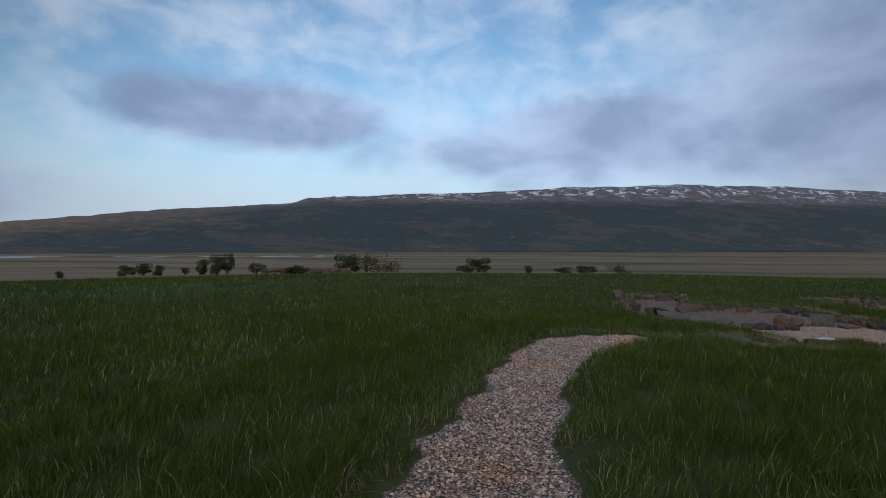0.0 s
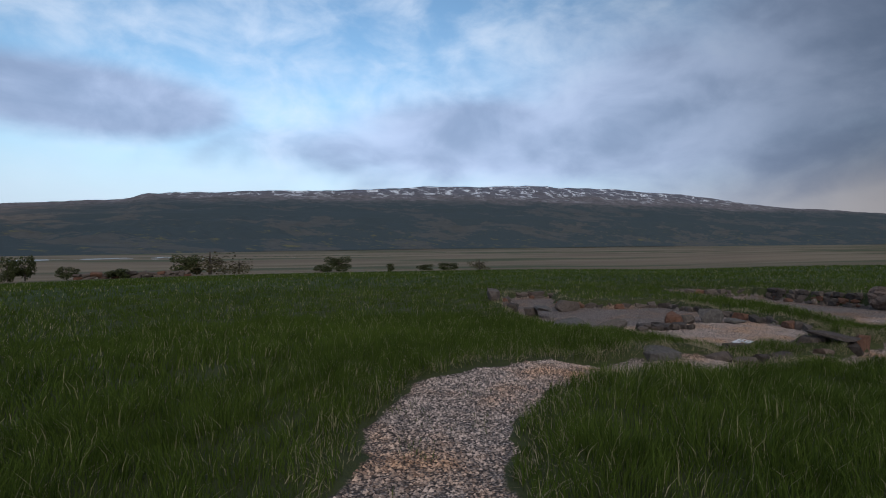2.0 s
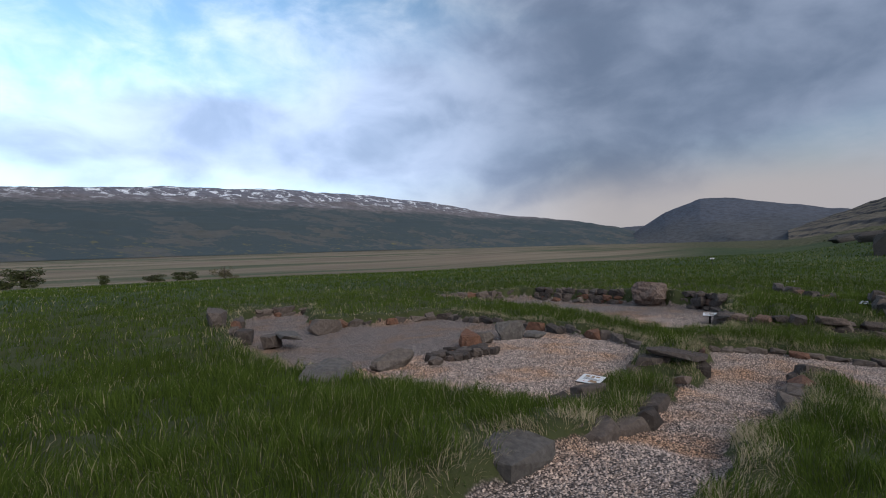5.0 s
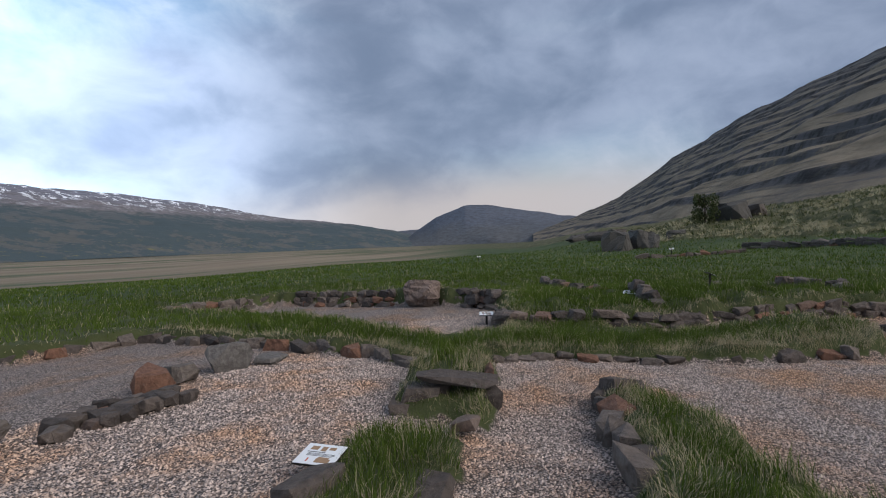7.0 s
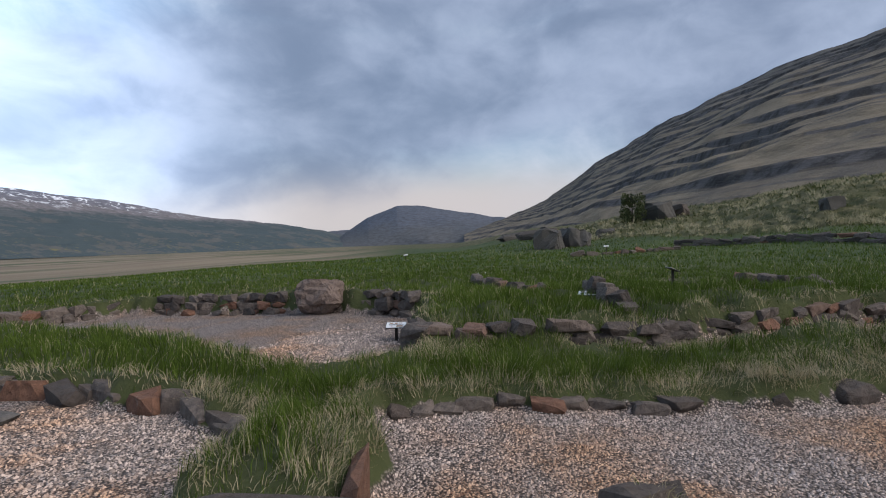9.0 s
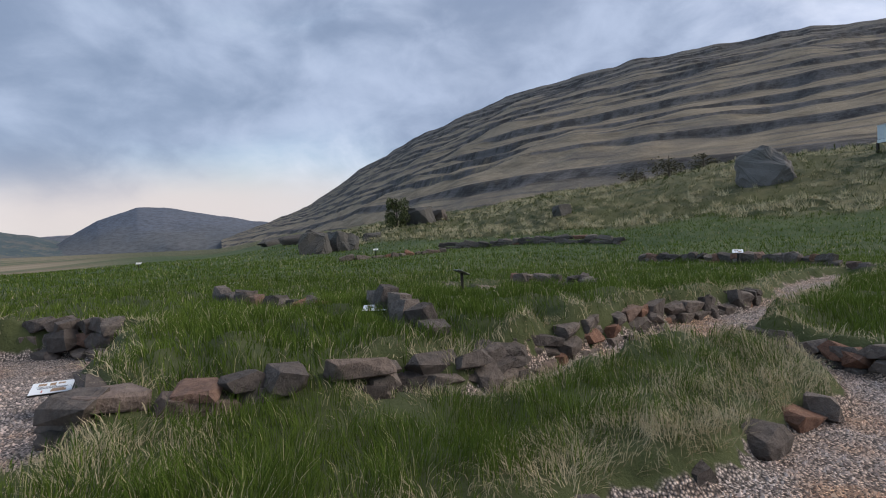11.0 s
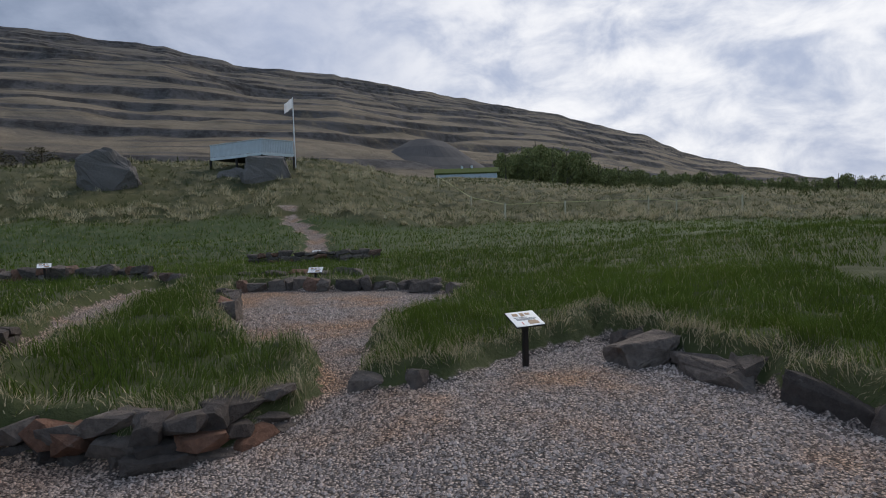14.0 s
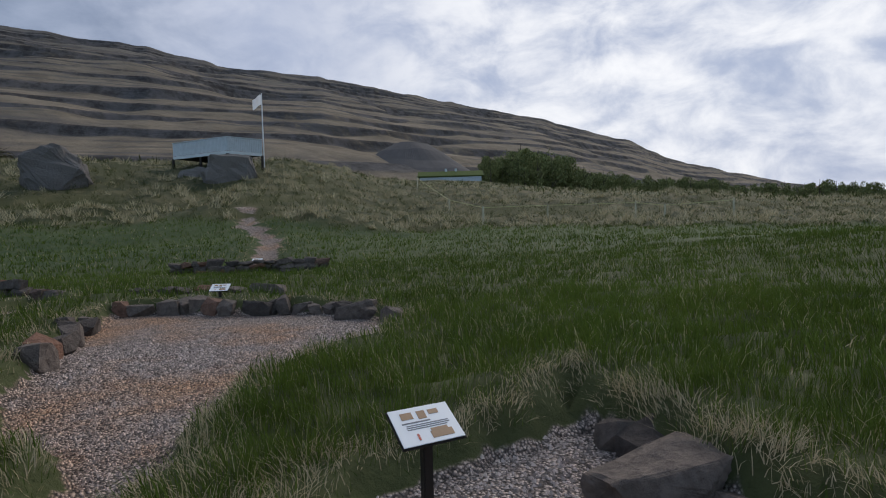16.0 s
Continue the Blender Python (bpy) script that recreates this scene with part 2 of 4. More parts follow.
def mountain_material(name, low, mid, high, snow, z0, z1, wood=None, steep_rock=None):
    """Hillside: cover by height, haze included in the far ones' colours, bare rock on the steep bands, snow patches
    near the top.
    """
    m, graph, shader = material(name, 1.0)
    shader.inputs["Specular IOR Level"].default_value = 0.05
    pos = position(graph)
    sx = graph.node("ShaderNodeSeparateXYZ")
    graph.put(sx.inputs[0], pos)
    n1 = graph.noise(graph.scaled(pos, (1, 1, 2.5)), 0.006, 8, 0.65)
    n2 = graph.noise(graph.scaled(pos, (1, 1, 3)), 0.035, 8, 0.7)
    t = graph.math("DIVIDE", graph.math("SUBTRACT", sx.outputs[2], z0), z1 - z0)
    tw = graph.math("ADD", t, graph.math("MULTIPLY", graph.math("SUBTRACT", n1, 0.5), 0.5))
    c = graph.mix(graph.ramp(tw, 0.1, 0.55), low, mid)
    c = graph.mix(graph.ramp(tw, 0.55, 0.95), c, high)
    c = graph.mix(graph.ramp(n2, 0.35, 0.7), c, graph.mix(0.5, c, (0.03, 0.027, 0.022)))
    if wood:
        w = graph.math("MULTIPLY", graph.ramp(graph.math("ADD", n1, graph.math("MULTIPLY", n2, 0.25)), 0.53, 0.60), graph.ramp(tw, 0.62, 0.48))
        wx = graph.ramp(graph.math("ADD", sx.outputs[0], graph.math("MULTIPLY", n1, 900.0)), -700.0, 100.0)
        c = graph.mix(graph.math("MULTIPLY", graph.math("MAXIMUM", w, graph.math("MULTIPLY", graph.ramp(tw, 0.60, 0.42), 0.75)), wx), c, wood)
        meadow = graph.math("MULTIPLY", graph.ramp(n2, 0.56, 0.66), graph.ramp(t, 0.22, 0.05))
        c = graph.mix(meadow, c, (0.17, 0.155, 0.085))
    if steep_rock:
        # level lava beds: bare fluted rock on the risers, grass and scree on the treads
        flute = graph.noise(graph.scaled(pos, (0.09, 0.09, 0.012)), 1.0, 6, 0.7)
        break_up = graph.noise(graph.scaled(pos, (0.010, 0.010, 0.03)), 1.0, 6, 0.65)
        bare = graph.math("MULTIPLY", graph.attr("riser"), graph.ramp(graph.math("ADD", break_up, graph.math("MULTIPLY", flute, 0.45)), 0.54, 0.68))
        thin_bed = graph.math("MULTIPLY", graph.attr("thin_bed"), graph.ramp(break_up, 0.44, 0.58))
        scree = graph.math("MULTIPLY", graph.ramp(graph.noise(graph.scaled(pos, (0.012, 0.012, 0.02)), 1.0, 7, 0.7), 0.48, 0.66), 0.75)
        c = graph.mix(scree, c, (0.11, 0.100, 0.092))
        stone = graph.mix(graph.ramp(flute, 0.36, 0.62), steep_rock, tuple(v * 2.6 for v in steep_rock))
        c = graph.mix(graph.math("MULTIPLY", thin_bed, 0.65), c, stone)
        c = graph.mix(graph.math("MULTIPLY", bare, 0.95), c, stone)
    if snow:
        stripe = graph.noise(graph.scaled(pos, (0.018, 0.006, 0.03)), 1.0, 8, 0.75, 0.4)
        k = graph.math("MULTIPLY", graph.ramp(stripe, 0.53, 0.58), graph.ramp(graph.math("ADD", t, graph.math("MULTIPLY", graph.math("SUBTRACT", n1, 0.5), 0.3)), 0.52, 0.86))
        c = graph.mix(k, c, (0.80, 0.83, 0.88))
    graph.put(shader.inputs["Base Color"], c)
    bump(graph, shader, n2, 0.6, 8.0)
    return m


GROUND = ground_material()
GRASS = blade_material("grass_blades", (0.025, 0.047, 0.008), (0.118, 0.165, 0.030), (0.34, 0.31, 0.17), 0.04)
DRY = blade_material("dry_grass_blades", (0.24, 0.20, 0.125), (0.54, 0.46, 0.31), (0.05, 0.085, 0.02), 0.18)
TUSSOCK = blade_material("tussock_blades", (0.26, 0.235, 0.14), (0.56, 0.50, 0.34), (0.08, 0.10, 0.03), 0.12)
HEATH = blade_material("heath_blades", (0.022, 0.034, 0.009), (0.080, 0.095, 0.030), (0.34, 0.30, 0.18), 0.10)
BASALT = rock_material("basalt", (0.075, 0.062, 0.056), (0.205, 0.165, 0.142), (0.23, 0.120, 0.080))
GREYROCK = rock_material("grey_rock", (0.15, 0.138, 0.13), (0.20, 0.182, 0.168), (0.19, 0.16, 0.14))
BOULDER = rock_material("boulder_rock", (0.22, 0.165, 0.14), (0.25, 0.185, 0.155), (0.22, 0.165, 0.14))
BANKROCK = rock_material("bank_rock", (0.17, 0.155, 0.145), (0.25, 0.23, 0.215), (0.22, 0.19, 0.17))
CRAGROCK = rock_material("crag_rock", (0.085, 0.080, 0.074), (0.12, 0.112, 0.10), (0.12, 0.10, 0.085))
MT_SOUTH = mountain_material("layered_hillside", (0.25, 0.205, 0.15), (0.21, 0.178, 0.138), (0.155, 0.144, 0.132), False, 0, 260, steep_rock=(0.040, 0.038, 0.038))
# upper slopes and wood paled and blued to stand in for distance haze
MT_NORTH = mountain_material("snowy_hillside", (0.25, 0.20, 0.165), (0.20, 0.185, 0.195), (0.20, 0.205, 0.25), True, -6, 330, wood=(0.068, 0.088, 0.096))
# blue-grey here is aerial haze mixed into the base colours
MT_FAR = mountain_material("hazy_distant_hillside", (0.115, 0.120, 0.13), (0.115, 0.128, 0.16), (0.11, 0.125, 0.16), False, 0, 300)

# ---- building helpers ----


def mesh_np(name, verts, faces, mat, smooth=False, attrs=()):
    """A mesh from arrays; faces all have the same number of corners."""
    verts, faces = np.asarray(verts, np.float32), np.asarray(faces, np.int32)
    me = bpy.data.meshes.new(name)
    k = faces.shape[1]
    me.vertices.add(len(verts))
    me.vertices.foreach_set("co", verts.ravel())
    me.loops.add(faces.size)
    me.loops.foreach_set("vertex_index", faces.ravel())
    me.polygons.add(len(faces))
    me.polygons.foreach_set("loop_start", np.arange(0, faces.size, k, dtype=np.int32))
    me.polygons.foreach_set("use_smooth", np.full(len(faces), smooth))
    for key, values in attrs:
        a = me.attributes.new(key, "FLOAT", "POINT")
        a.data.foreach_set("value", np.asarray(values, np.float32))
    me.update(calc_edges=True)
    me.materials.append(mat)
    return me


def grid_faces(nu, nv):
    i = np.arange((nu - 1) * nv).reshape(nu - 1, nv)[:, :-1].ravel()
    return np.stack([i, i + nv, i + nv + 1, i + 1], 1)


def part(name, bm, mat, parent, label=""):
    me = bpy.data.meshes.new(name)
    bm.to_mesh(me)
    bm.free()
    me.materials.append(mat)
    ob = new(name, me)
    ob.parent = parent
    return tagged(ob, label)


def smooth01(x, a, b):
    t = np.clip((x - a) / (b - a), 0, 1)
    return t * t * (3 - 2 * t)


def wave_noise(x, y, scale, seed, octaves=4):
    """Cheap smooth noise for arrays, about -1 to 1."""
    rng = np.random.RandomState(seed)
    out, amp, total = np.zeros_like(x, dtype=float), 1.0, 0.0
    for _ in range(octaves):
        for _ in range(3):
            a, p, q = rng.uniform(0, 6.283), rng.uniform(0, 6.283), rng.uniform(0.7, 1.3)
            out += amp * np.sin((x * math.cos(a) + y * math.sin(a)) * q * 6.283 / scale + p + 1.3 * np.sin((y * math.cos(a) - x * math.sin(a)) * 3.1 / scale + q * 9)) / 3
        total += amp
        amp, scale = amp * 0.55, scale * 0.47
    return out / total * 1.7


# ---- the plan ----
HUB = (12.0, 9.0)
# floor heights: x, y, z
FLOORS = np.array([(0, 0, .12), (1, 5, .12), (2.9, 8.4, .05), (6.2, 10.2, -.35), (8.5, 10.8, -.62), (10, 15, -.70), (12, 11, -.85), (15, 13.5, -.80),
                   (18, 15, -.82), (20, 22, -.95), (14, 9, -.92), (16, 6, -.95), (14.3, 4.3, -.74), (12.6, 4.2, -.75), (17.5, -.8, -.75), (20.4, 1, -.72),
                   (19, 7.2, -.78), (23, 7, -.75), (29, 1, -.8), (30, 12, -.8), (8, 19, -.85), (-10, 30, -.5), (0, -10, .15), (-20, 0, .3)])
# how far the turf stands over the floors: x, y, height
TURF = np.array([(0, 0, .05), (1, 5, .05), (2.5, 9, .06), (-6, 12, .08), (5, 9, .12), (6, 11.8, .18), (6.5, 14, .18), (11.6, 12.3, .44), (12.3, 12.6, .34), (10.2, 12.0, .08), (9.5, 11.8, .10), (22.3, 7.6, .10), (13, 13, .16), (13.7, 16, .22), (16.0, 11.9, .14), (15.2, 11.6, .10), (15.7, 10.4, .12), (16.95, 12.1, .52), (17.6, 12.9, .50), (16.75, 11.3, .46), (18.2, 9.3, .54), (18.9, 8.2, .54),
                 (19.8, 7, .46), (21.5, 4, .25), (15.4, 9, .24), (17, 5, .28), (13, 2.5, .34), (15, 4, .17), (16, 1, .13), (20, .5, .25), (10.8, 10, .22), (20.8, 18, .50), (25, 7, .10), (9, 9, .24), (8, 22, .3)])
WALK = [(-.3, -6), (-.3, 3.2), (-.1, 4), (.4, 5.6), (.9, 7.2), (1.5, 8.8), (2.3, 9.4), (3, 9.7), (3.6, 10), (4.9, 10.6), (5.9, 10.9), (7.9, 11), (8.8, 11.2), (9.9, 11.5), (10.6, 11.62), (11.2, 11.72), (11.9, 11.95), (13.1, 12.55), (13.6, 12.65),
        (14.05, 11.7), (14.45, 10.4), (14.85, 9.3), (15.6, 7.9), (15.95, 7.3), (16.6, 6.95), (17.2, 7.2), (17.3, 7.8), (16.9, 9), (16.4, 10.2), (16.2, 11.2), (16.55, 11.1), (16.7, 10.5), (17.1, 9.8), (17.7, 9), (18.4, 8), (19.2, 6.9), (20, 5.3),
        (20.9, 4), (22.4, 2.4), (23.7, .6), (24.2, -.9), (23.3, -.8), (22.2, .9), (21.4, 2.2), (20.4, 3.5)]
WALK += [(19.3, 4.9), (18.3, 6.2), (17.8, 6.75), (17.3, 6.25), (16.4, 6.25), (15.8, 5.75), (15.75, 5), (16, 4.3), (16.6, 3.85), (17.6, 3.6), (18.5, 3), (19.4, 1.9), (20.4, .8), (21.3, -.3), (20.8, -.9), (19.6, -1), (18, -1.6), (16.5, -1.1),
         (16.3, 0), (16.7, 2), (16.2, 3), (15.5, 4.5), (15.1, 4.7), (14.8, 4.5), (14.5, 3.8), (14.1, 3.3), (13.6, 2.3), (13.3, 2.7), (12.8, 3.3), (12, 4.2), (11.4, 4.9), (10.6, 5.8), (9.8, 7.4), (9.3, 9.1), (10.8, 9.5), (12, 10), (12.3, 10.4), (12, 10.75),
         (11.4, 10.6), (10.5, 10.35), (9.2, 10.05), (8.6, 10.3), (6.4, 9.7), (5.6, 9.6), (3.9, 8.75), (2.9, 8.5), (2, 7.2), (1.5, 6.1), (1.1, 4.8), (.9, 4), (.8, 3.2), (.8, -6)]
HALL = [(7, 19), (6.9, 16.4), (6.9, 14.9), (7.1, 13.7), (7.2, 12.6), (7.8, 11.9), (8.5, 12.1), (9.85, 12.45), (9.95, 11.5), (10.55, 11.55), (10.65, 12.65), (11, 12.8), (12.7, 13.5), (13, 14.3), (13.1, 15.7), (13.1, 17.6), (13, 20), (11.1, 20.4), (9.6, 21.3), (10.9, 24.4), (9.4, 24.8), (8.6, 23.5), (7.3, 21)]
STORE = [(16.3, 23.7), (17.3, 24.2), (19.6, 23.2), (20.1, 22.5), (20.3, 19), (20, 16.8), (19.7, 15), (19, 14.3), (17.2, 13.9), (15.5, 13.1), (14.8, 13.6), (14.3, 14.3), (14.8, 15), (15.6, 16.9), (16.3, 20.6)]
PIT = [(27, 9.3), (24.8, 8.7), (23.1, 7), (23.1, 6.4), (24.9, 6.1), (26.5, 7.5)]
TRAIL = [(24.5, -8), (26, -10), (28.9, -14.3), (32.0, -16.4), (34.5, -19.5), (33, -20.5)]
ROOMS = [WALK, HALL, STORE, PIT]
# wide terrain: heights by azimuth (rows) and distance from the hub (columns)
RADII = (30, 45, 62, 100, 200, 450, 5200)
LAND = [(-135, -.2, -.4, -.6, -1, -1, -1, -1), (-100, .2, .1, 0, -.3, -1, -2, -2), (-60, -.3, -.9, -1.8, -3.4, -6, -6, -6), (-30, -.5, -1.1, -2, -3.4, -6, -6, -6),
        (0, -.8, -1.3, -2.1, -3.4, -6, -6, -6), (30, -.9, -1.3, -2, -3.3, -5.5, -6, -6), (55, -.7, -.9, -1.2, -2, -3.5, -4, -4), (70, -.7, -.7, -.8, -.9, -1.2, -1.5, -1.5)]
LAND += [(82, -.6, -.4, .1, 2.2, 5, 8, 8), (95, -.5, -.1, 1.5, 5.4, 9.5, 15, 15), (110, -.3, 1.1, 5.0, 8.4, 14, 25, 20), (127, 0, 2.6, 7.4, 10.6, 18, 30, 20), (144, .5, 3.9, 8.0, 10.3, 18, 30, 20),
         (160, 0, 1.3, 4.6, 8.4, 16.5, 28, 15), (180, -.1, .9, 3.3, 5.6, 8.5, 12, 8), (195, -.3, .3, 1.9, 3.5, 5, 7, 4), (205, -.5, -.4, .2, 1.1, 2, 3, 0), (225, -.2, -.4, -.6, -1, -1, -1, -1)]


def weighted(points, x, y, soft):
    num, den = np.zeros_like(x), np.zeros_like(x)
    for px, py, v in points:
        w = ((px - x) ** 2 + (py - y) ** 2 + soft) ** -2.0
        num += w * v
        den += w
    return num / den


def inside_distance(poly, x, y):
    """Metres to the rim of a polygon, positive inside."""
    best, odd = np.full(x.shape, 1e9), np.zeros(x.shape, bool)
    for (ax, ay), (bx, by) in zip(poly, poly[1:] + poly[:1]):
        ex, ey = bx - ax, by - ay
        t = np.clip(((x - ax) * ex + (y - ay) * ey) / (ex * ex + ey * ey), 0, 1)
        best = np.minimum(best, (x - ax - t * ex) ** 2 + (y - ay - t * ey) ** 2)
        cross = (ay > y) != (by > y)
        with np.errstate(divide="ignore", invalid="ignore"):
            odd ^= cross & (x < ex * (y - ay) / (ey if ey else 1e-9) + ax)
    return np.where(odd, np.sqrt(best), -np.sqrt(best))


def line_distance(line, x, y):
    best = np.full(x.shape, 1e9)
    for (ax, ay), (bx, by) in zip(line, line[1:]):
        ex, ey = bx - ax, by - ay
        t = np.clip(((x - ax) * ex + (y - ay) * ey) / (ex * ex + ey * ey), 0, 1)
        best = np.minimum(best, (x - ax - t * ex) ** 2 + (y - ay - t * ey) ** 2)
    return np.sqrt(best)


def rooms_distance(x, y):
    x = x + 0.07 * np.sin(y * 5.1 + 1.3 * np.sin(x * 3.3)) + 0.03 * np.sin(y * 13 + x * 7)
    y = y + 0.07 * np.sin(x * 4.7 + 1.7 * np.sin(y * 2.9)) + 0.03 * np.sin(x * 12 - y * 8)
    return np.maximum.reduce([inside_distance(r, x, y) for r in ROOMS])


LAND_AZ = np.array([row[0] for row in LAND], float)
LAND_Z = np.array([row[1:] for row in LAND], float)


def wide_height(x, y):
    ax, ay = x - HUB[0], y - HUB[1]
    r = np.maximum(np.hypot(ax, ay), 30.0)
    a = np.degrees(np.arctan2(ax, ay))
    a = np.where(a < -135, a + 360, a)
    i = np.clip(np.searchsorted(LAND_AZ, a) - 1, 0, len(LAND_AZ) - 2)
    u = smooth01((a - LAND_AZ[i]) / (LAND_AZ[i + 1] - LAND_AZ[i]), 0, 1)
    q = np.interp(np.log(r), np.log(RADII), np.arange(len(RADII)))
    j = np.clip(q.astype(int), 0, len(RADII) - 2)
    v = q - j
    return (LAND_Z[i, j] * (1 - v) + LAND_Z[i, j + 1] * v) * (1 - u) + (LAND_Z[i + 1, j] * (1 - v) + LAND_Z[i + 1, j + 1] * v) * u


def heath_share(x, y):
    """The rough bank on the south side, 0 to 1."""
    ax, ay = x - HUB[0], y - HUB[1]
    r, a = np.hypot(ax, ay), np.degrees(np.arctan2(ax, ay))
    a = np.where(a < -135, a + 360, a)
    foot = np.interp(a, (60, 72, 82, 95, 110, 127, 144, 160, 180, 195, 205, 215), (400, 120, 64, 50, 42, 36, 33, 33, 35, 38, 42, 200))
    return smooth01(r + 2.5 * wave_noise(x, y, 14, 5), foot - 1.5, foot + 2.5)


def height(x, y, sd):
    r = np.hypot(x - HUB[0], y - HUB[1])
    near = weighted(FLOORS, x, y, 0.5)
    w = smooth01(r, 20, 33)
    turf = weighted(TURF, x, y, 0.6)
    base = near * (1 - w) + (wide_height(x, y) - turf * 0.5) * w
    turf = turf * (1 + 0.25 * wave_noise(x, y, 1.3, 2)) * smooth01(-sd, -0.02, 0.13)
    rough = 0.025 * wave_noise(x, y, 2.6, 3) * smooth01(-sd, 0, 0.5) + 0.012 * wave_noise(x, y, 0.8, 4)
    h = heath_share(x, y)
    rough = rough + h * (0.32 * wave_noise(x, y, 6.5, 7) + 0.2 * wave_noise(x, y, 1.9, 8, 3)) * smooth01(r, 900, 300)
    return base + turf + rough


# height map of the site, to set things and grass on
CELL = 0.08
MX0, MY0, MNX, MNY = -14.0, -24.0, 680, 700
gx, gy = np.meshgrid(MX0 + CELL * np.arange(MNX), MY0 + CELL * np.arange(MNY), indexing="ij")
MAP_SD = rooms_distance(gx, gy)
MAP_SD = np.maximum(MAP_SD, 0.45 - line_distance(TRAIL, gx, gy))
MAP_Z = height(gx, gy, MAP_SD)


def lookup(table, x, y):
    u, v = (x - MX0) / CELL, (y - MY0) / CELL
    i, j = np.clip(u.astype(int), 0, MNX - 2), np.clip(v.astype(int), 0, MNY - 2)
    u, v = np.clip(u - i, 0, 1), np.clip(v - j, 0, 1)
    return (table[i, j] * (1 - u) + table[i + 1, j] * u) * (1 - v) + (table[i, j + 1] * (1 - u) + table[i + 1, j + 1] * u) * v


def on_map(x, y):
    return (x > MX0 + .2) & (x < MX0 + CELL * (MNX - 2)) & (y > MY0 + .2) & (y < MY0 + CELL * (MNY - 2))


def heights(x, y):
    x, y = np.asarray(x, float), np.asarray(y, float)
    return np.where(on_map(x, y), lookup(MAP_Z, x, y), height(x, y, np.full(x.shape, -5.0)))


def z_at(x, y):
    return float(heights(np.array([x]), np.array([y]))[0])


# ---- ground ----
def spread(a, b, step, far):
    core = list(np.arange(a, b + step / 2, step))
    out, d, p = [], step, b
    while p < far:
        d *= 1.055
        p += d
        out.append(p)
    lo, d, p = [], step, a
    while p > -far:
        d *= 1.055
        p -= d
        lo.append(p)
    return np.array(lo[::-1] + core + out)


def build_ground():
    xs, ys = spread(-4.0, 25.0, 0.12, 4800), spread(-4.0, 25.0, 0.12, 4800)
    x, y = np.meshgrid(xs, ys, indexing="ij")
    x, y = x.ravel(), y.ravel()
    sd = np.where(on_map(x, y), lookup(MAP_SD, x, y), -5.0)
    z = np.where(on_map(x, y), lookup(MAP_Z, x, y), height(x, y, sd))
    r = np.hypot(x - HUB[0], y - HUB[1])
    a = np.degrees(np.arctan2(x - HUB[0], y - HUB[1]))
    flat = smooth01(r + 9 * wave_noise(x, y, 40, 11), 70, 95) * smooth01(np.abs(a), 68, 58)
    me = mesh_np("ground", np.stack([x, y, z], 1), grid_faces(len(xs), len(ys)), GROUND, True,
                 (("gravel", smooth01(sd, -0.06, 0.06)), ("heath", heath_share(x, y)), ("plain", flat), ("far", smooth01(r, 14, 30))))
    tagged(new("ground", me), "grassy valley floor with reddish gravel paths and floors", "ground", kind="structure")


build_ground()


# ---- mountains ----
def range_mesh(name, mat, azs, base_r, base_el, ridge_r, ridge_el, step_deg, rings, steps=0.0, origin=(6, 5, 1.2), rough=1.0, seed=1):
    """A mountain flank: rim values by azimuth, with level rock steps where asked."""
    a = np.arange(azs[0], azs[-1] + step_deg, step_deg)
    wob = 0.13 * rough * wave_noise(a * 2, a * 0, 9, seed, 3)
    rb, eb = np.interp(a, azs, base_r), np.interp(a, azs, base_el)
    rr = np.interp(a, azs, ridge_r)
    er = np.interp(a, azs, ridge_el)
    zb, zr = rb * np.tan(np.radians(eb)), rr * np.tan(np.radians(er))
    t = np.concatenate([np.linspace(0, 1, rings), [1.06, 1.3]])[None, :]
    aa, tt = np.broadcast_to(a[:, None], (len(a), t.shape[1])), np.broadcast_to(t, (len(a), t.shape[1]))
    r = rb[:, None] + (rr - rb)[:, None] * tt
    r = r + 0.012 * r * wave_noise(aa * 3, tt * 40, 30, seed + 5, 2) * smooth01(tt, 0, 0.1) * smooth01(tt, 1.0, 0.9)
    x, y = np.sin(np.radians(aa)) * r, np.cos(np.radians(aa)) * r
    up = np.minimum(tt, 1)
    z = zb[:, None] + (zr - zb)[:, None] * up
    z = z + (rr * np.radians(wob))[:, None] * up ** 5
    z = z + rough * 0.012 * (zr - zb)[:, None] * wave_noise(x, y, 260, seed + 7, 3) * smooth01(up, 0, 0.15) * smooth01(up, 1.0, 0.85)
    attrs = ()
    if steps:
        dip = z + 4 * wave_noise(x, y, 700, seed + 9, 2)
        q = dip / steps + 0.25 * np.sin(dip * 0.11)
        f = q - np.floor(q)
        cliff = 0.30 + 0.22 * wave_noise(x, y, 180, seed + 11, 3)
        s = np.where(f < 0.74, f / 0.74 * (1 - cliff), (1 - cliff) + cliff * smooth01(f, 0.74, 0.90))
        z = z + (s - f) * steps * smooth01(up, 0.02, 0.1) * smooth01(up, 1.0, 0.97)
        t2 = dip / (steps * 0.31) + 0.15 * wave_noise(x, y, 300, seed + 13, 2)
        t2 = t2 - np.floor(t2)
        attrs = (("riser", (smooth01(f, 0.68, 0.74) * smooth01(f, 1.0, 0.96)).ravel()), ("thin_bed", (smooth01(t2, 0.66, 0.78) * smooth01(t2, 1.0, 0.92)).ravel()))
    z = np.where(tt > 1, (zr + rr * np.radians(wob))[:, None] - (tt - 1) * 0.5 * (zr - zb)[:, None], z)
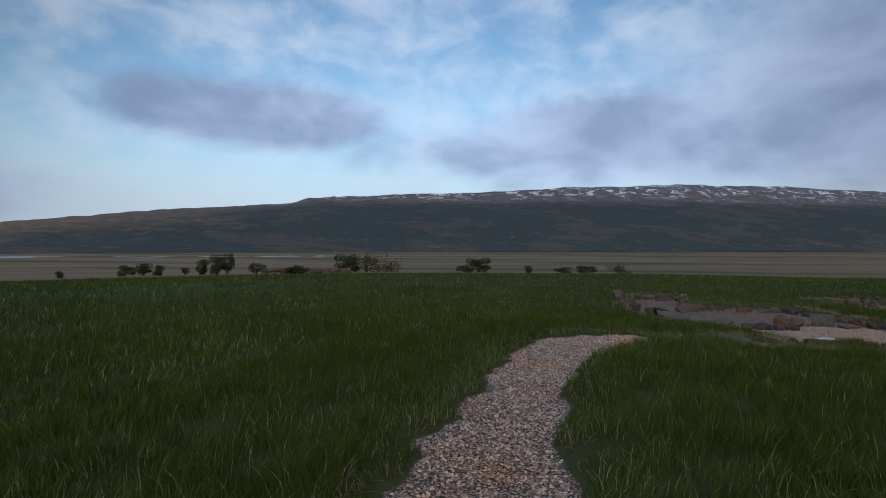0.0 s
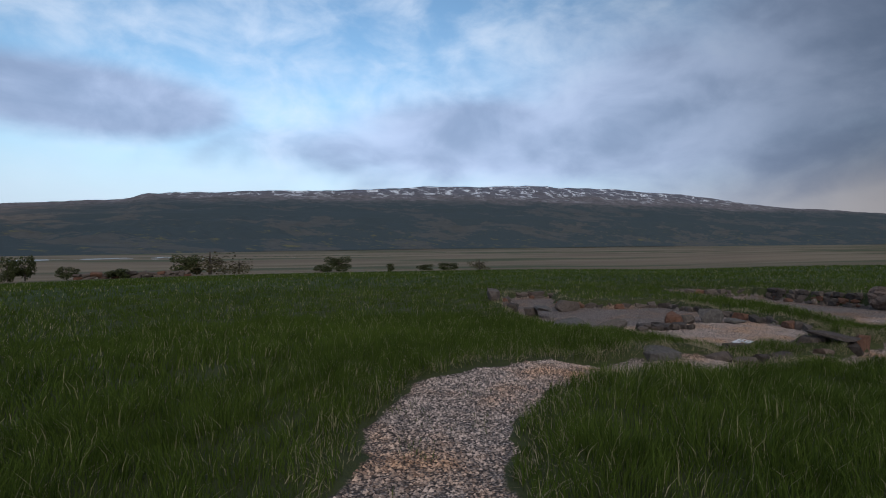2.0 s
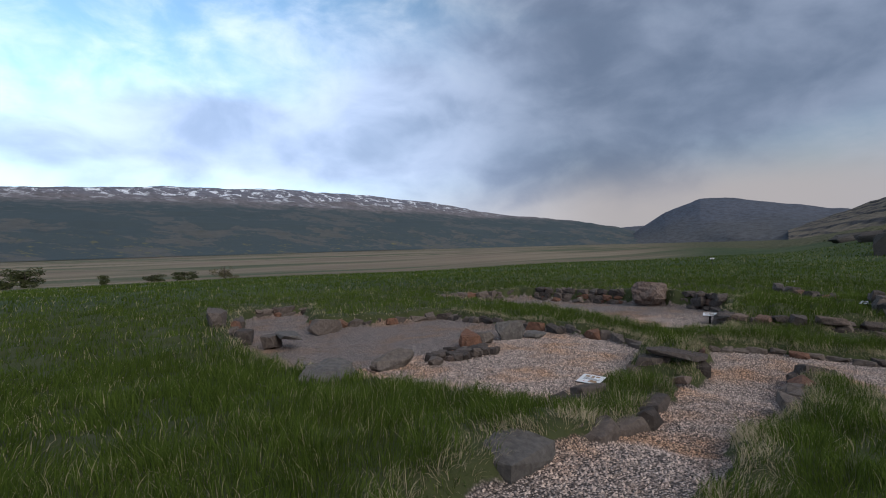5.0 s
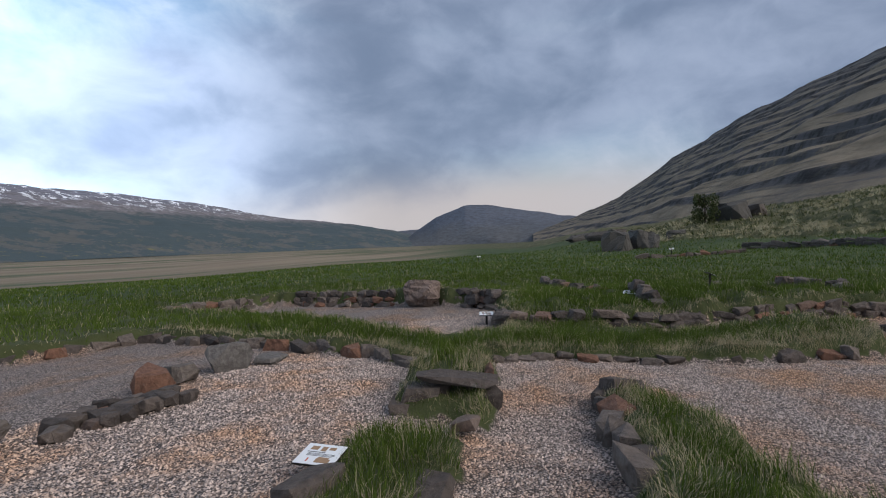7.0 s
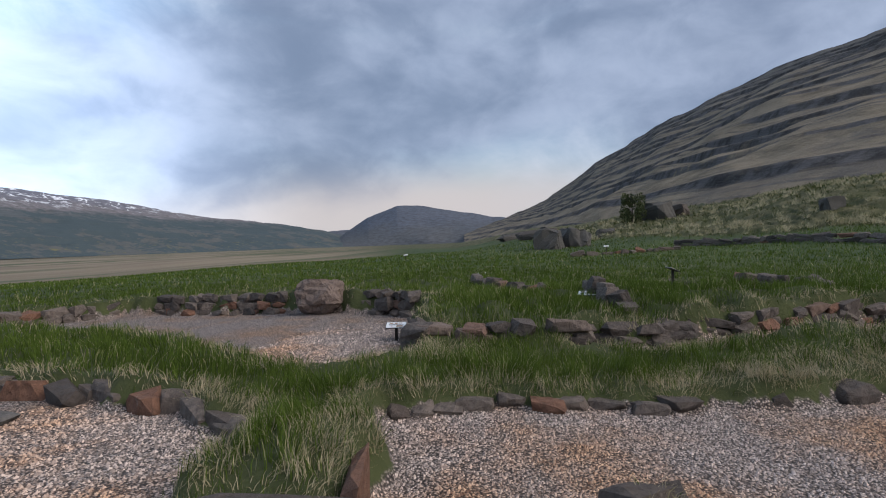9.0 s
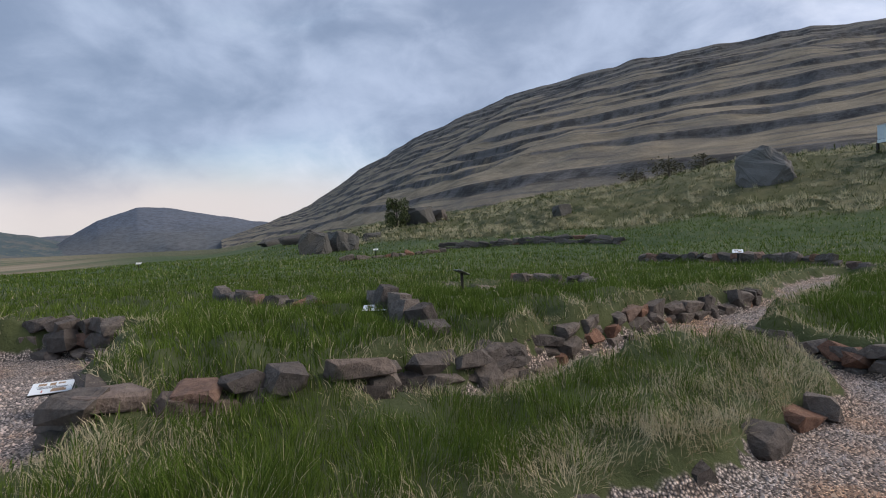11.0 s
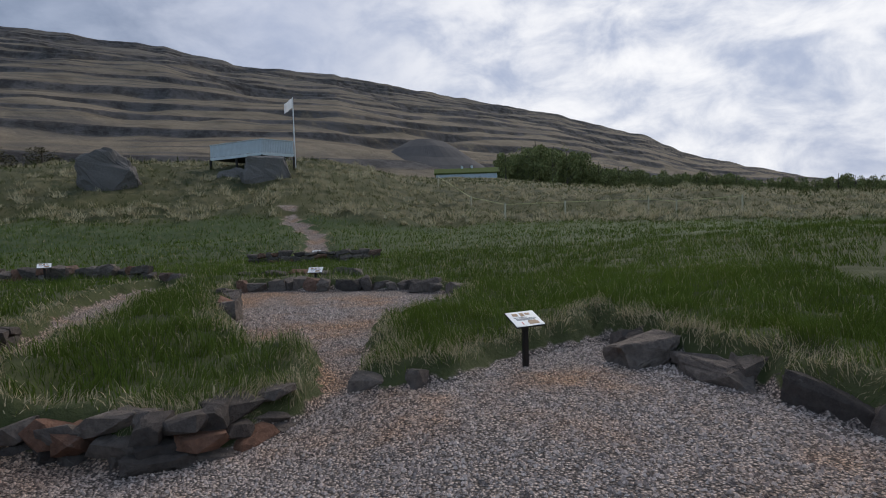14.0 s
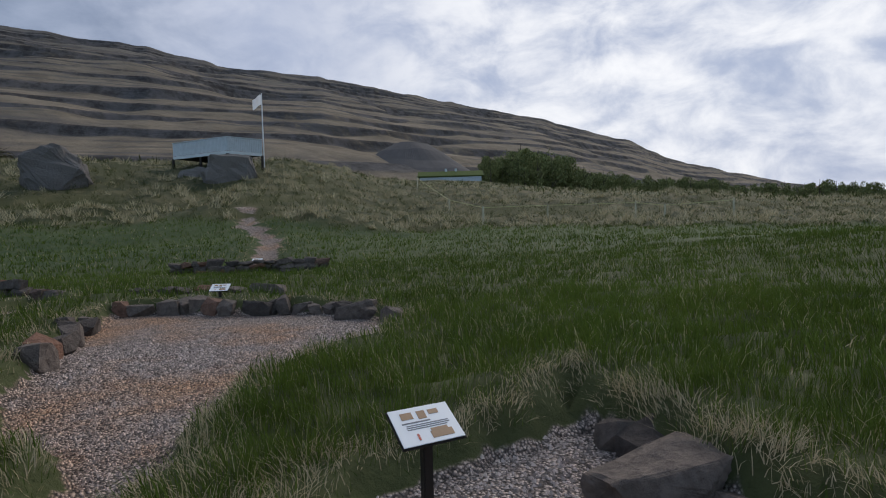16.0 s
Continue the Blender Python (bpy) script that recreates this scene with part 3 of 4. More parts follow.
    v = np.stack([x + origin[0], y + origin[1], z + origin[2]], 2).reshape(-1, 3)
    me = mesh_np(name, v, grid_faces(len(a), t.shape[1])[:, ::-1], mat, True, attrs)
    return new(name, me)


ob = range_mesh("mountain_south", MT_SOUTH, (74, 77.4, 82.5, 88, 94, 99, 105, 110, 117, 124, 132, 139, 148, 160, 171, 180, 184, 194, 203, 215),
                (900, 700, 420, 300, 240, 210, 190, 180, 170, 165, 160, 160, 165, 180, 200, 240, 260, 300, 400, 500),
                (-1, -.8, -.5, 0, .8, 1.5, 2, 2.5, 3, 3.3, 3.5, 3.5, 3.2, 2.5, 2, 1.2, .8, 0, -.5, -1),
                (2600, 2400, 1900, 1500, 1250, 1100, 1000, 950, 880, 830, 800, 800, 800, 880, 980, 1150, 1250, 1500, 1900, 2300),
                (.8, 2.2, 4.0, 7.7, 11, 12.9, 15, 15.8, 16.9, 17.1, 17.0, 15.9, 15.5, 13.3, 11, 8, 5.9, 3, 1.5, .6), 0.28, 480, 14.5, origin=(12, 9, .6), seed=21)
tagged(ob, "steep brown mountainside with dark level basalt cliff bands", "mountain", kind="structure")
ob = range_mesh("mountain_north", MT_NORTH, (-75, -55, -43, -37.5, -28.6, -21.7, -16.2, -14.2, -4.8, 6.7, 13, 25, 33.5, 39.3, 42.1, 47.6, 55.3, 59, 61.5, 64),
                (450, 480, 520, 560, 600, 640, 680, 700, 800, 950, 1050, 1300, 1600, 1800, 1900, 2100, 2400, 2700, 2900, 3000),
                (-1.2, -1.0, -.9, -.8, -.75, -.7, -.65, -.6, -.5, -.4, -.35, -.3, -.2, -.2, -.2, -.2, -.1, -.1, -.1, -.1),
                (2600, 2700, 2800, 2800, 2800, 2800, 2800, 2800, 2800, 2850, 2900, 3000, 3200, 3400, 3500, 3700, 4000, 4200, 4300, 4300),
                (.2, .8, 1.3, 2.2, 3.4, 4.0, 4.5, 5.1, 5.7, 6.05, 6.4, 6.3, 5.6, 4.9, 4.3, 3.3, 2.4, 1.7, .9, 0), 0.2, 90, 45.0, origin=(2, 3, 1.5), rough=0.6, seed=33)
tagged(ob, "long dark mountain with forested foot and snow-streaked top", "mountain", kind="structure")
# valley-end ridges: their haze is painted in through MT_FAR
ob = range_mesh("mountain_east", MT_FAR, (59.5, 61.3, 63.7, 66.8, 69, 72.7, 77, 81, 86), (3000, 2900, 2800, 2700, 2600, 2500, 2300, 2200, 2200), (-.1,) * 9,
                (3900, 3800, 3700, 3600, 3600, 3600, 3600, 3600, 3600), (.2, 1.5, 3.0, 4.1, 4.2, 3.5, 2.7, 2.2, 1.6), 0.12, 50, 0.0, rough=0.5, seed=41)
tagged(ob, "hump-backed mountain at the valley end, coloured blue-grey with haze", "mountain", kind="structure")
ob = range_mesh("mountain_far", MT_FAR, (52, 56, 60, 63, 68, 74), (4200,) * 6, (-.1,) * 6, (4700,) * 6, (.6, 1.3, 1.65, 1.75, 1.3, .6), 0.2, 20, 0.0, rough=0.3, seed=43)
tagged(ob, "faint distant ridge at the valley end, coloured blue with haze", "mountain", kind="structure")

# ---- water ----
def build_river():
    a = np.radians(np.linspace(-60, 2, 90))
    w = smooth01(np.linspace(0, 1, 90), 1.0, 0.75)
    inner = 372 + 10 * np.sin(a * 17)
    outer = inner + 4 + (62 + 9 * np.sin(a * 23)) * w
    v = [(r * math.sin(t), r * math.cos(t), -5.92) for t, r0, r1 in zip(a, inner, outer) for r in (r0, r1)]
    m, graph, shader = material("river_water", 0.35)
    shader.inputs["Specular IOR Level"].default_value = 0.5
    # milky silt colour, kept pale to stand in for the sky's reflection too
    graph.put(shader.inputs["Base Color"], graph.mix(graph.noise(position(graph), 0.02, 3), (0.34, 0.39, 0.42), (0.42, 0.47, 0.50)))
    bump(graph, shader, graph.noise(position(graph), 0.8, 3), 0.2, 0.1)
    tagged(new("river", mesh_np("river", v, grid_faces(90, 2)[:, ::-1], m, True)), "pale braided river along the valley foot", "river", kind="structure")


build_river()

# ---- grass ----
STROLL = [(0, -2), (0.2, 2), (0.7, 4.5), (1.7, 6.5), (3.8, 9), (6, 9.8), (8, 10.4), (11.2, 11.1), (12.4, 10.9), (13, 9.8), (13.1, 7.5), (13.2, 5.5)]
RNG = np.random.RandomState(7)


def scatter(box, per_m2):
    n = int((box[1] - box[0]) * (box[3] - box[2]) * per_m2)
    return RNG.uniform(box[0], box[1], n), RNG.uniform(box[2], box[3], n)


def blades(name, x, y, z, length, width, mat, lean=0.5):
    """One mesh of bent grass blades rooted at the given places."""
    n = len(x)
    th = RNG.uniform(0, 6.283, n)
    # tufts lie over together, each its own way
    ph = 3.6 * wave_noise(x, y, 1.1, 71, 2) + 2.0 * wave_noise(x, y, 5.0, 72, 2) + RNG.normal(0, 0.75, n)
    k = lean * RNG.uniform(0.3, 1.3, n) * length
    wx, wy = np.cos(th) * width / 2, np.sin(th) * width / 2
    ux, uy = np.cos(ph) * k, np.sin(ph) * k
    v = np.empty((n, 5, 3), np.float32)
    up = length * np.sqrt(np.maximum(0.15, 1 - (k / length) ** 2 * 0.6))
    for i, (s, t, h) in enumerate(((-1, 0, -0.06), (1, 0, -0.06), (0.8, 0.3, 0.55), (-0.8, 0.3, 0.55), (0, 1, 1.0))):
        v[:, i, 0], v[:, i, 1], v[:, i, 2] = x + s * wx + t * ux, y + s * wy + t * uy, z + h * up
    f = (np.arange(n)[:, None, None] * 5 + np.array([[0, 1, 2], [0, 2, 3], [3, 2, 4]])[None])[width < 0.013].reshape(-1, 3)
    # broad blades stand far off and are plain spikes
    far = np.flatnonzero(width >= 0.013)[:, None] * 5 + np.array([[0, 1, 4]])
    me = mesh_np(name, v.reshape(-1, 3), np.concatenate([f, far]), mat)
    return new(name, me)


# places where last year's grass lies thick: x, y, reach
DRY_SPOTS = [(15.4, 8.8, 1.1), (16.3, 7.7, 0.9), (14.9, 9.8, 0.8), (16.0, 12.9, 0.8), (15.2, 12.6, 0.7), (13.5, 2.7, 0.7), (11.3, 12.2, 0.5), (12.2, 10.5, 0.6)]


def tussocks():
    """Pale hummocks of dead grass over the rough bank, thickest along its foot."""
    x, y = scatter((-50, 105, -75, 30), 1.0)
    h = heath_share(x, y)
    patch = wave_noise(x, y, 11, 61, 3)
    r = np.hypot(x - HUB[0], y - HUB[1])
    near_foot = smooth01(heath_share(x * 0.9 + HUB[0] * 0.1, y * 0.9 + HUB[1] * 0.1), 0.9, 0.2)
    ok = (h > 0.5) & (r < 95) & (RNG.uniform(0, 1, len(x)) < 0.10 + 0.42 * smooth01(patch, 0.0, 0.5) + 0.40 * near_foot) & (np.where(on_map(x, y), lookup(MAP_SD, x, y), -5.0) < -0.4)
    x, y = x[ok], y[ok]
    n, k = len(x), 34
    size = RNG.uniform(0.25, 0.62, n)
    a, q = RNG.uniform(0, 6.283, (n, k)), RNG.uniform(0.1, 1.0, (n, k)) ** 0.6
    bx, by = x[:, None] + np.cos(a) * q * size[:, None] * 0.75, y[:, None] + np.sin(a) * q * size[:, None] * 0.75
    bz = heights(x, y)[:, None] + (1 - q) * size[:, None] * 0.5 - 0.03
    length = (size[:, None] * RNG.uniform(0.7, 1.2, (n, k))).ravel()
    tagged(blades("tussock_grass", bx.ravel(), by.ravel(), bz.ravel(), length, np.full(n * k, 0.05), TUSSOCK, 0.85), "pale dead-grass tussocks dotted over the heath bank", "heath", kind="stuff")


def build_grass():
    green, dry = [], []
    rough = []
    for lo, hi, dens, size, width, box in ((0, 3.6, 3000, 0.15, 0.0048, (-5, 18, -1, 16)), (3.6, 9, 1000, 0.15, 0.0085, (-10, 24, -4, 22)),
                                           (9, 18, 250, 0.15, 0.017, (-18, 34, -14, 30)), (18, 38, 60, 0.14, 0.036, (-34, 54, -36, 50)), (38, 75, 9.0, 0.15, 0.085, (-60, 92, -68, 84))):
        x, y = scatter(box, dens)
        d = line_distance(STROLL, x, y)
        ok = (d >= lo) & (d < hi) & ((d > 9) | ((y > 0.6) | (x > 9)) & ((x < 1.5) | (x > 10) | (y > 2.6 + 0.36 * (x - 1.6))))
        x, y = x[ok], y[ok]
        sd = np.where(on_map(x, y), lookup(MAP_SD, x, y), -5.0)
        h = heath_share(x, y)
        tuft = wave_noise(x, y, 0.7, 31, 2) + 0.6 * wave_noise(x, y, 3.0, 32, 2)
        keep = (sd < -0.05) & (RNG.uniform(0, 1, len(x)) < 0.75 + 0.35 * tuft) & (h < 0.6)
        x, y, sd, tuft = x[keep], y[keep], sd[keep], tuft[keep]
        z = heights(x, y)
        turf = weighted(TURF, x, y, 0.6)
        L = size * RNG.uniform(0.55, 1.35, len(x)) * (1 + 0.35 * np.clip(tuft, -1, 1)) * (0.78 + 0.22 * smooth01(-sd, 0.05, 0.5))
        W = width * RNG.uniform(0.7, 1.3, len(x))
        rim = smooth01(-sd, 0.6, 0.12) * np.clip(turf * 4.5, 0.3, 0.9)
        old = RNG.uniform(0, 1, len(x)) < np.maximum(rim, 0.02 + 0.08 * (wave_noise(x, y, 4.0, 37, 3) > 0.35))
        for px, py, reach in DRY_SPOTS:
            old |= RNG.uniform(0, 1, len(x)) < 0.62 * smooth01(np.hypot(x - px, y - py), reach, reach * 0.4)
        L = np.where(old, L * 0.8, L)
        for sel, out in ((~old, green), (old, dry)):
            out.append([q[sel] for q in (x, y, z, L, W)])
    n = 900
    cx, cy = RNG.uniform(-0.2, 2.6, 70), RNG.uniform(2.5, 9.5, 70)
    k = RNG.randint(0, 70, n)
    x, y = cx[k] + RNG.normal(0, 0.06, n), cy[k] + RNG.normal(0, 0.09, n)
    ok = lookup(MAP_SD, x, y) > 0.0
    x, y = x[ok], y[ok]
    green.append([x, y, heights(x, y), RNG.uniform(0.03, 0.09, len(x)), np.full(len(x), 0.004)])
    for out, name, mat, lean, label in ((green, "meadow_grass", GRASS, 0.55, "long green meadow grass in soft tufts"), (dry, "dry_grass", DRY, 1.15, "straw-coloured dead grass hanging over the turf edges")):
        a = [np.concatenate(c) for c in zip(*out)]
        tagged(blades(name, *a, mat, lean), label, "grass", kind="stuff")
    for lo, hi, dens, size, width in ((0, 60, 36, 0.26, 0.030), (60, 130, 5.5, 0.38, 0.10)):
        x, y = scatter((-55, 115, -95, 35), dens)
        r = np.hypot(x - HUB[0], y - HUB[1])
        h = heath_share(x, y)
        tuft = wave_noise(x, y, 1.6, 51, 2)
        ok = (r >= lo) & (r < hi) & (h > 0.2) & (tuft + RNG.uniform(-0.5, 0.5, len(x)) > -0.1)
        x, y, tuft = x[ok], y[ok], tuft[ok]
        sd = np.where(on_map(x, y), lookup(MAP_SD, x, y), -5.0)
        ok = sd < -0.1
        x, y, tuft = x[ok], y[ok], tuft[ok]
        L = size * RNG.uniform(0.5, 1.3, len(x)) * (1 + 0.5 * np.clip(tuft, 0, 1))
        rough.append([x, y, heights(x, y), L, width * RNG.uniform(0.6, 1.4, len(x))])
    tussocks()
    a = [np.concatenate(c) for c in zip(*rough)]
    tagged(blades("heath_tussocks", *a, HEATH, 0.8), "rough heath tussocks, olive moss and pale dead grass", "heath", kind="stuff")


build_grass()


# ---- gravel ----
def build_gravel():
    x, y = scatter((-1, 21, -1, 16), 1150)
    d = line_distance(STROLL, x, y)
    sd = lookup(MAP_SD, x, y)
    keep = (sd > 0.0) & (RNG.uniform(0, 1, len(x)) < np.interp(d, (0, 3, 5, 7.5), (1, 1, 0.55, 0.12))) & (d < 7.5)
    x, y, d = x[keep], y[keep], d[keep]
    n = len(x)
    s = RNG.uniform(0.007, 0.0155, n) * np.interp(d, (0, 4, 7.5), (1, 1.1, 1.5))
    z = lookup(MAP_Z, x, y) + s * 0.25
    corner = np.array([(1, 0, -0.5), (0, 1, -0.5), (-1, 0, -0.5), (0, -1, -0.5), (0, 0, 0.75)])
    c = corner[None] * RNG.uniform(0.6, 1.25, (n, 5, 1)) + RNG.uniform(-0.3, 0.3, (n, 5, 3))
    th = RNG.uniform(0, 6.283, n)
    ca, sa = np.cos(th)[:, None], np.sin(th)[:, None]
    v = np.stack([(c[..., 0] * ca - c[..., 1] * sa) * s[:, None] * 1.35 + x[:, None], (c[..., 0] * sa + c[..., 1] * ca) * s[:, None] + y[:, None], c[..., 2] * s[:, None] + z[:, None]], 2)
    f = np.array([(0, 1, 4), (1, 2, 4), (2, 3, 4), (3, 0, 4)])
    f = (np.arange(n)[:, None, None] * 5 + f[None]).reshape(-1, 3)
    m, graph, shader = material("gravel_bits", 0.9)
    graph.put(shader.inputs["Base Color"], gravel_color(graph, position(graph), island_random(graph)))
    tagged(new("gravel", mesh_np("gravel", v.reshape(-1, 3), f, m)), "loose crushed gravel, pinkish, rusty and grey", "gravel", kind="stuff")


build_gravel()


# ---- stones ----
def stone_mesh(name, seed, mat, points=18, boxy=0.75, detail=0):
    """An angular stone about one metre each way: the hull of points near a rounded box."""
    rng = random.Random(seed)
    bm = bmesh.new()
    for sx in (-1, 1):
        for sy in (-1, 1):
            for sz in (-1, 1):
                if boxy > 0.55:
                    bm.verts.new((sx * rng.uniform(0.16, 0.5), sy * rng.uniform(0.2, 0.5), sz * rng.uniform(0.16, 0.5)))
    for _ in range(points - 6 if boxy > 0.55 else points):
        d = Vector((rng.uniform(-1, 1), rng.uniform(-1, 1), rng.uniform(-1, 1)))
        m = max(abs(c) for c in d)
        d = (d / m).lerp(d.normalized(), 1 - boxy) * 0.5
        bm.verts.new(d * rng.uniform(0.86, 1.0))
    hull = bmesh.ops.convex_hull(bm, input=bm.verts)
    bmesh.ops.delete(bm, geom=[e for e in hull["geom_interior"] if isinstance(e, bmesh.types.BMVert)], context="VERTS")
    if detail:
        bmesh.ops.bevel(bm, geom=bm.edges[:], offset=0.035, segments=1, affect="EDGES", clamp_overlap=True)
        bmesh.ops.triangulate(bm, faces=bm.faces[:])
        bmesh.ops.subdivide_edges(bm, edges=bm.edges[:], cuts=detail + 1, use_grid_fill=True)
        for v in bm.verts:
            p = v.co * 3.1 + Vector((seed, 0, 0))
            v.co += v.co.normalized() * (0.09 * noise.noise(p) + 0.05 * noise.noise(p * 3.3) + 0.02 * noise.noise(p * 8))
    bmesh.ops.recalc_face_normals(bm, faces=bm.faces[:])
    me = bpy.data.meshes.new(name)
    bm.to_mesh(me)
    bm.free()
    me.materials.append(mat)
    return me


STONES = [stone_mesh("stone", 100 + i, BASALT, 16 + i % 6, 0.62 + 0.03 * (i % 8)) for i in range(16)]


def stone_wall(line, tall, courses, long=0.30, label="low dry-stone wall of dark angular basalt under turf", gap=0.0, deep=0.26, sink=0.05, seed=1, foot=None):
    """A run of separate stones along a line of the plan, course upon course."""
    rng = random.Random(seed)
    root = tagged(new("stone_wall"), label, "stone wall", "ruin walls")
    root.location = (*line[0], z_at(*line[0]))
    segs = [(Vector(a), Vector(b)) for a, b in zip(line, line[1:])]
    total = sum((b - a).length for a, b in segs)

    def along(s):
        for a, b in segs:
            if s <= (b - a).length:
                return a.lerp(b, s / (b - a).length), (b - a).normalized()
            s -= (b - a).length
        return segs[-1][1], (segs[-1][1] - segs[-1][0]).normalized()

    h = tall / courses
    for c in range(courses):
        s = -rng.uniform(0, 0.1)
        while s < total:
            wide = long * rng.uniform(0.45, 1.4)
            p, way = along(max(0.0, min(total, s + wide / 2)))
            if rng.random() >= gap:
                high = h * rng.uniform(0.65, 1.35)
                side = Vector((-way.y, way.x))
                q = p + side * rng.uniform(-0.05, 0.05)
                here, e = np.array([q.x, q.x + 0.1, q.x]), np.array([q.y, q.y, q.y + 0.1])
                d0, d1, d2 = lookup(MAP_SD, here, e)
                if abs(d0) < 0.6:
                    q = q + Vector((d1 - d0, d2 - d0)) * 10 * (-0.04 - d0 - 0.05 * c)
                floor = float(weighted(FLOORS, np.array([q.x]), np.array([q.y]), 0.5)[0]) if abs(d0) < 0.6 else z_at(q.x, q.y) - 0.04
                if foot is not None and abs(d0) >= 0.3:
                    floor = foot
                ob = new("stone", rng.choice(STONES))
                ob.parent = root
                ob.matrix_parent_inverse = Matrix.Translation(root.location).inverted()
                ob.matrix_basis = Matrix.LocRotScale((q.x, q.y, floor - sink + h * (c + 0.5)), Euler((rng.uniform(-0.28, 0.28), rng.uniform(-0.2, 0.2), math.atan2(way.y, way.x) + rng.uniform(-0.35, 0.35) + math.pi * rng.randrange(2))),
                                                     Vector((wide * 1.22, deep * rng.uniform(0.9, 1.4), high * 1.3)))
            s += wide * (1.0 + (rng.uniform(0, 1.2) if gap > 0.3 else 0))


RUNS = [
    ([(16.9, 13.75), (16.05, 13.3), (15.95, 12.7), (16.2, 12.0), (16.5, 11.2), (16.8, 10.5), (17.15, 9.85)], .42, 3, .44), ([(17.15, 9.85), (17.75, 9.05), (18.45, 8.05), (19.2, 7.0)], .42, 3, .40), ([(19.2, 7.0), (20.05, 5.4), (20.7, 4.5)], .36, 2, .34),
    ([(17.2, 10.3), (18.3, 10.8), (19.9, 11.2)], .30, 1, .32), ([(20.3, 12.0), (21.2, 13.2), (22.3, 14.1)], .24, 1, .34), ([(20.2, 22.3), (20.55, 20.5), (20.5, 18.6)], .55, 3, .34), ([(20.25, 16.2), (20.05, 15.2), (19.6, 14.7)], .58, 3, .32),
    ([(16.3, 24.0), (17.3, 24.4), (19.8, 23.5)], .38, 2, .40), ([(13.1, 20.1), (13.3, 17.6), (13.3, 15.7), (13.15, 14.3), (12.8, 13.6)], .20, 1, .40), ([(12.9, 20.3), (11.1, 20.7), (9.8, 21.4)], .22, 1, .42), ([(11.1, 24.6), (9.4, 25.0)], .30, 2, .40), ([(8.4, 23.6), (7.1, 21.1)], .28, 1, .55),
    ([(12.25, 10.35), (11.95, 10.72), (11.4, 10.57), (10.5, 10.32), (9.4, 10.05)], .26, 1, .34), ([(13.6, 12.65), (14.05, 11.7), (14.45, 10.4)], .13, 1, .26), ([(7.0, 13.6), (7.1, 12.6), (7.7, 11.85), (8.6, 12.05)], .20, 1, .40), ([(6.4, 10.85), (7.9, 11.05), (8.9, 11.25)], .20, 1, .36),
    ([(17.9, 6.75), (17.35, 6.3), (16.9, 6.27)], .27, 2, .30), ([(16.85, 6.27), (16.35, 6.25), (15.85, 5.8), (15.75, 5.3)], .36, 3, .32), ([(13.45, 2.6), (12.85, 3.3), (12.05, 4.2), (11.4, 4.9)], .22, 1, .48),
    ([(21.4, -.4), (20.8, -1.0), (19.6, -1.15), (18, -1.75), (16.5, -1.25)], .27, 1, .34), ([(20.5, .7), (19.5, 1.8), (18.9, 2.5)], .28, 1, .36), ([(24.2, -1.2), (26, -1.2), (28.2, -.9), (31.8, .7)], .40, 2, .36), ([(25.3, -5.3), (21.7, -7.3)], .42, 3, .34),
    ([(22.9, 6.3), (24.9, 5.8), (27, 7.2)], .36, 2, .40), ([(27.2, 9.4), (25, 8.9)], .2, 1, .4), ([(52, 6.5), (49, 3), (41, -2.6)], .55, 2, .8), ([(44, 13.5), (45.5, 9.5), (46.5, 7)], .35, 1, .8), ([(22.4, -1.6), (19.5, -2.4)], .2, 1, .5),
]
for i, (line, tall, courses, long) in enumerate(RUNS):
    stone_wall(line, tall, courses, long, seed=200 + i, foot=-0.74 if i == 0 else None)
stone_wall([(15.5, 4.55), (15.0, 4.65), (14.6, 4.1)], .16, 1, .34, "few mossy stones showing under overhanging grass", gap=0.55, seed=92)
stone_wall([(15.0, 9.4), (15.35, 8.5), (15.65, 7.8)], .18, 1, .3, "scattered edging stones along a turf strip", gap=0.65, seed=91)


def rock(name, label, x, y, size, turn=(0, 0, 0), seed=1, mat=None, sink=0.12, points=22, boxy=0.6, floor=None, detail=0, group=""):
    me = stone_mesh(name, seed, mat or BASALT, points, boxy, detail)
    ob = new(name, me)
    z = z_at(x, y) if floor is None else floor
    ob.matrix_world = Matrix.LocRotScale((x, y, z + size[2] * (0.5 - sink)), Euler([radians(a) for a in turn]), Vector(size))
    return tagged(ob, label, "rock", group)


rock("boulder", "large rounded brown boulder set in the room wall", 20.15, 17.3, (1.35, 1.3, .92), (0, 8, 20), 5, BOULDER, 0.08, 60, 0.28, floor=-0.85, detail=1)
rock("hearth_slab", "leaning grey edge slab of a hearth", 8.15, 15.55, (.95, .4, .28), (22, -8, 5), 6, GREYROCK, 0.2, 30, 0.5, detail=1)
rock("hearth_stone", "angular upright brown hearth stone", 11.5, 15.95, (.72, .4, .5), (0, 14, -20), 7, GREYROCK, 0.15)
rock("hearth_stone", "rounded dark hearth stone on gravel", 10.25, 15.85, (.55, .45, .42), (0, 0, 30), 8, None, 0.15)
rock("hearth_stone", "low brown stone beside the hearth", 10.75, 16.05, (.55, .4, .3), (0, 10, 80), 9, GREYROCK, 0.15)
rock("flat_stone", "flat grey slab lying on gravel", 12.15, 15.8, (.8, .45, .12), (4, 3, 20), 10, GREYROCK, 0.15)
rock("loose_stone", "small dark loose stone on gravel", 10.03, 15.05, (.17, .13, .14), (0, 0, 10), 11)
for i in range(46):
    s = random.uniform(.10, .24)
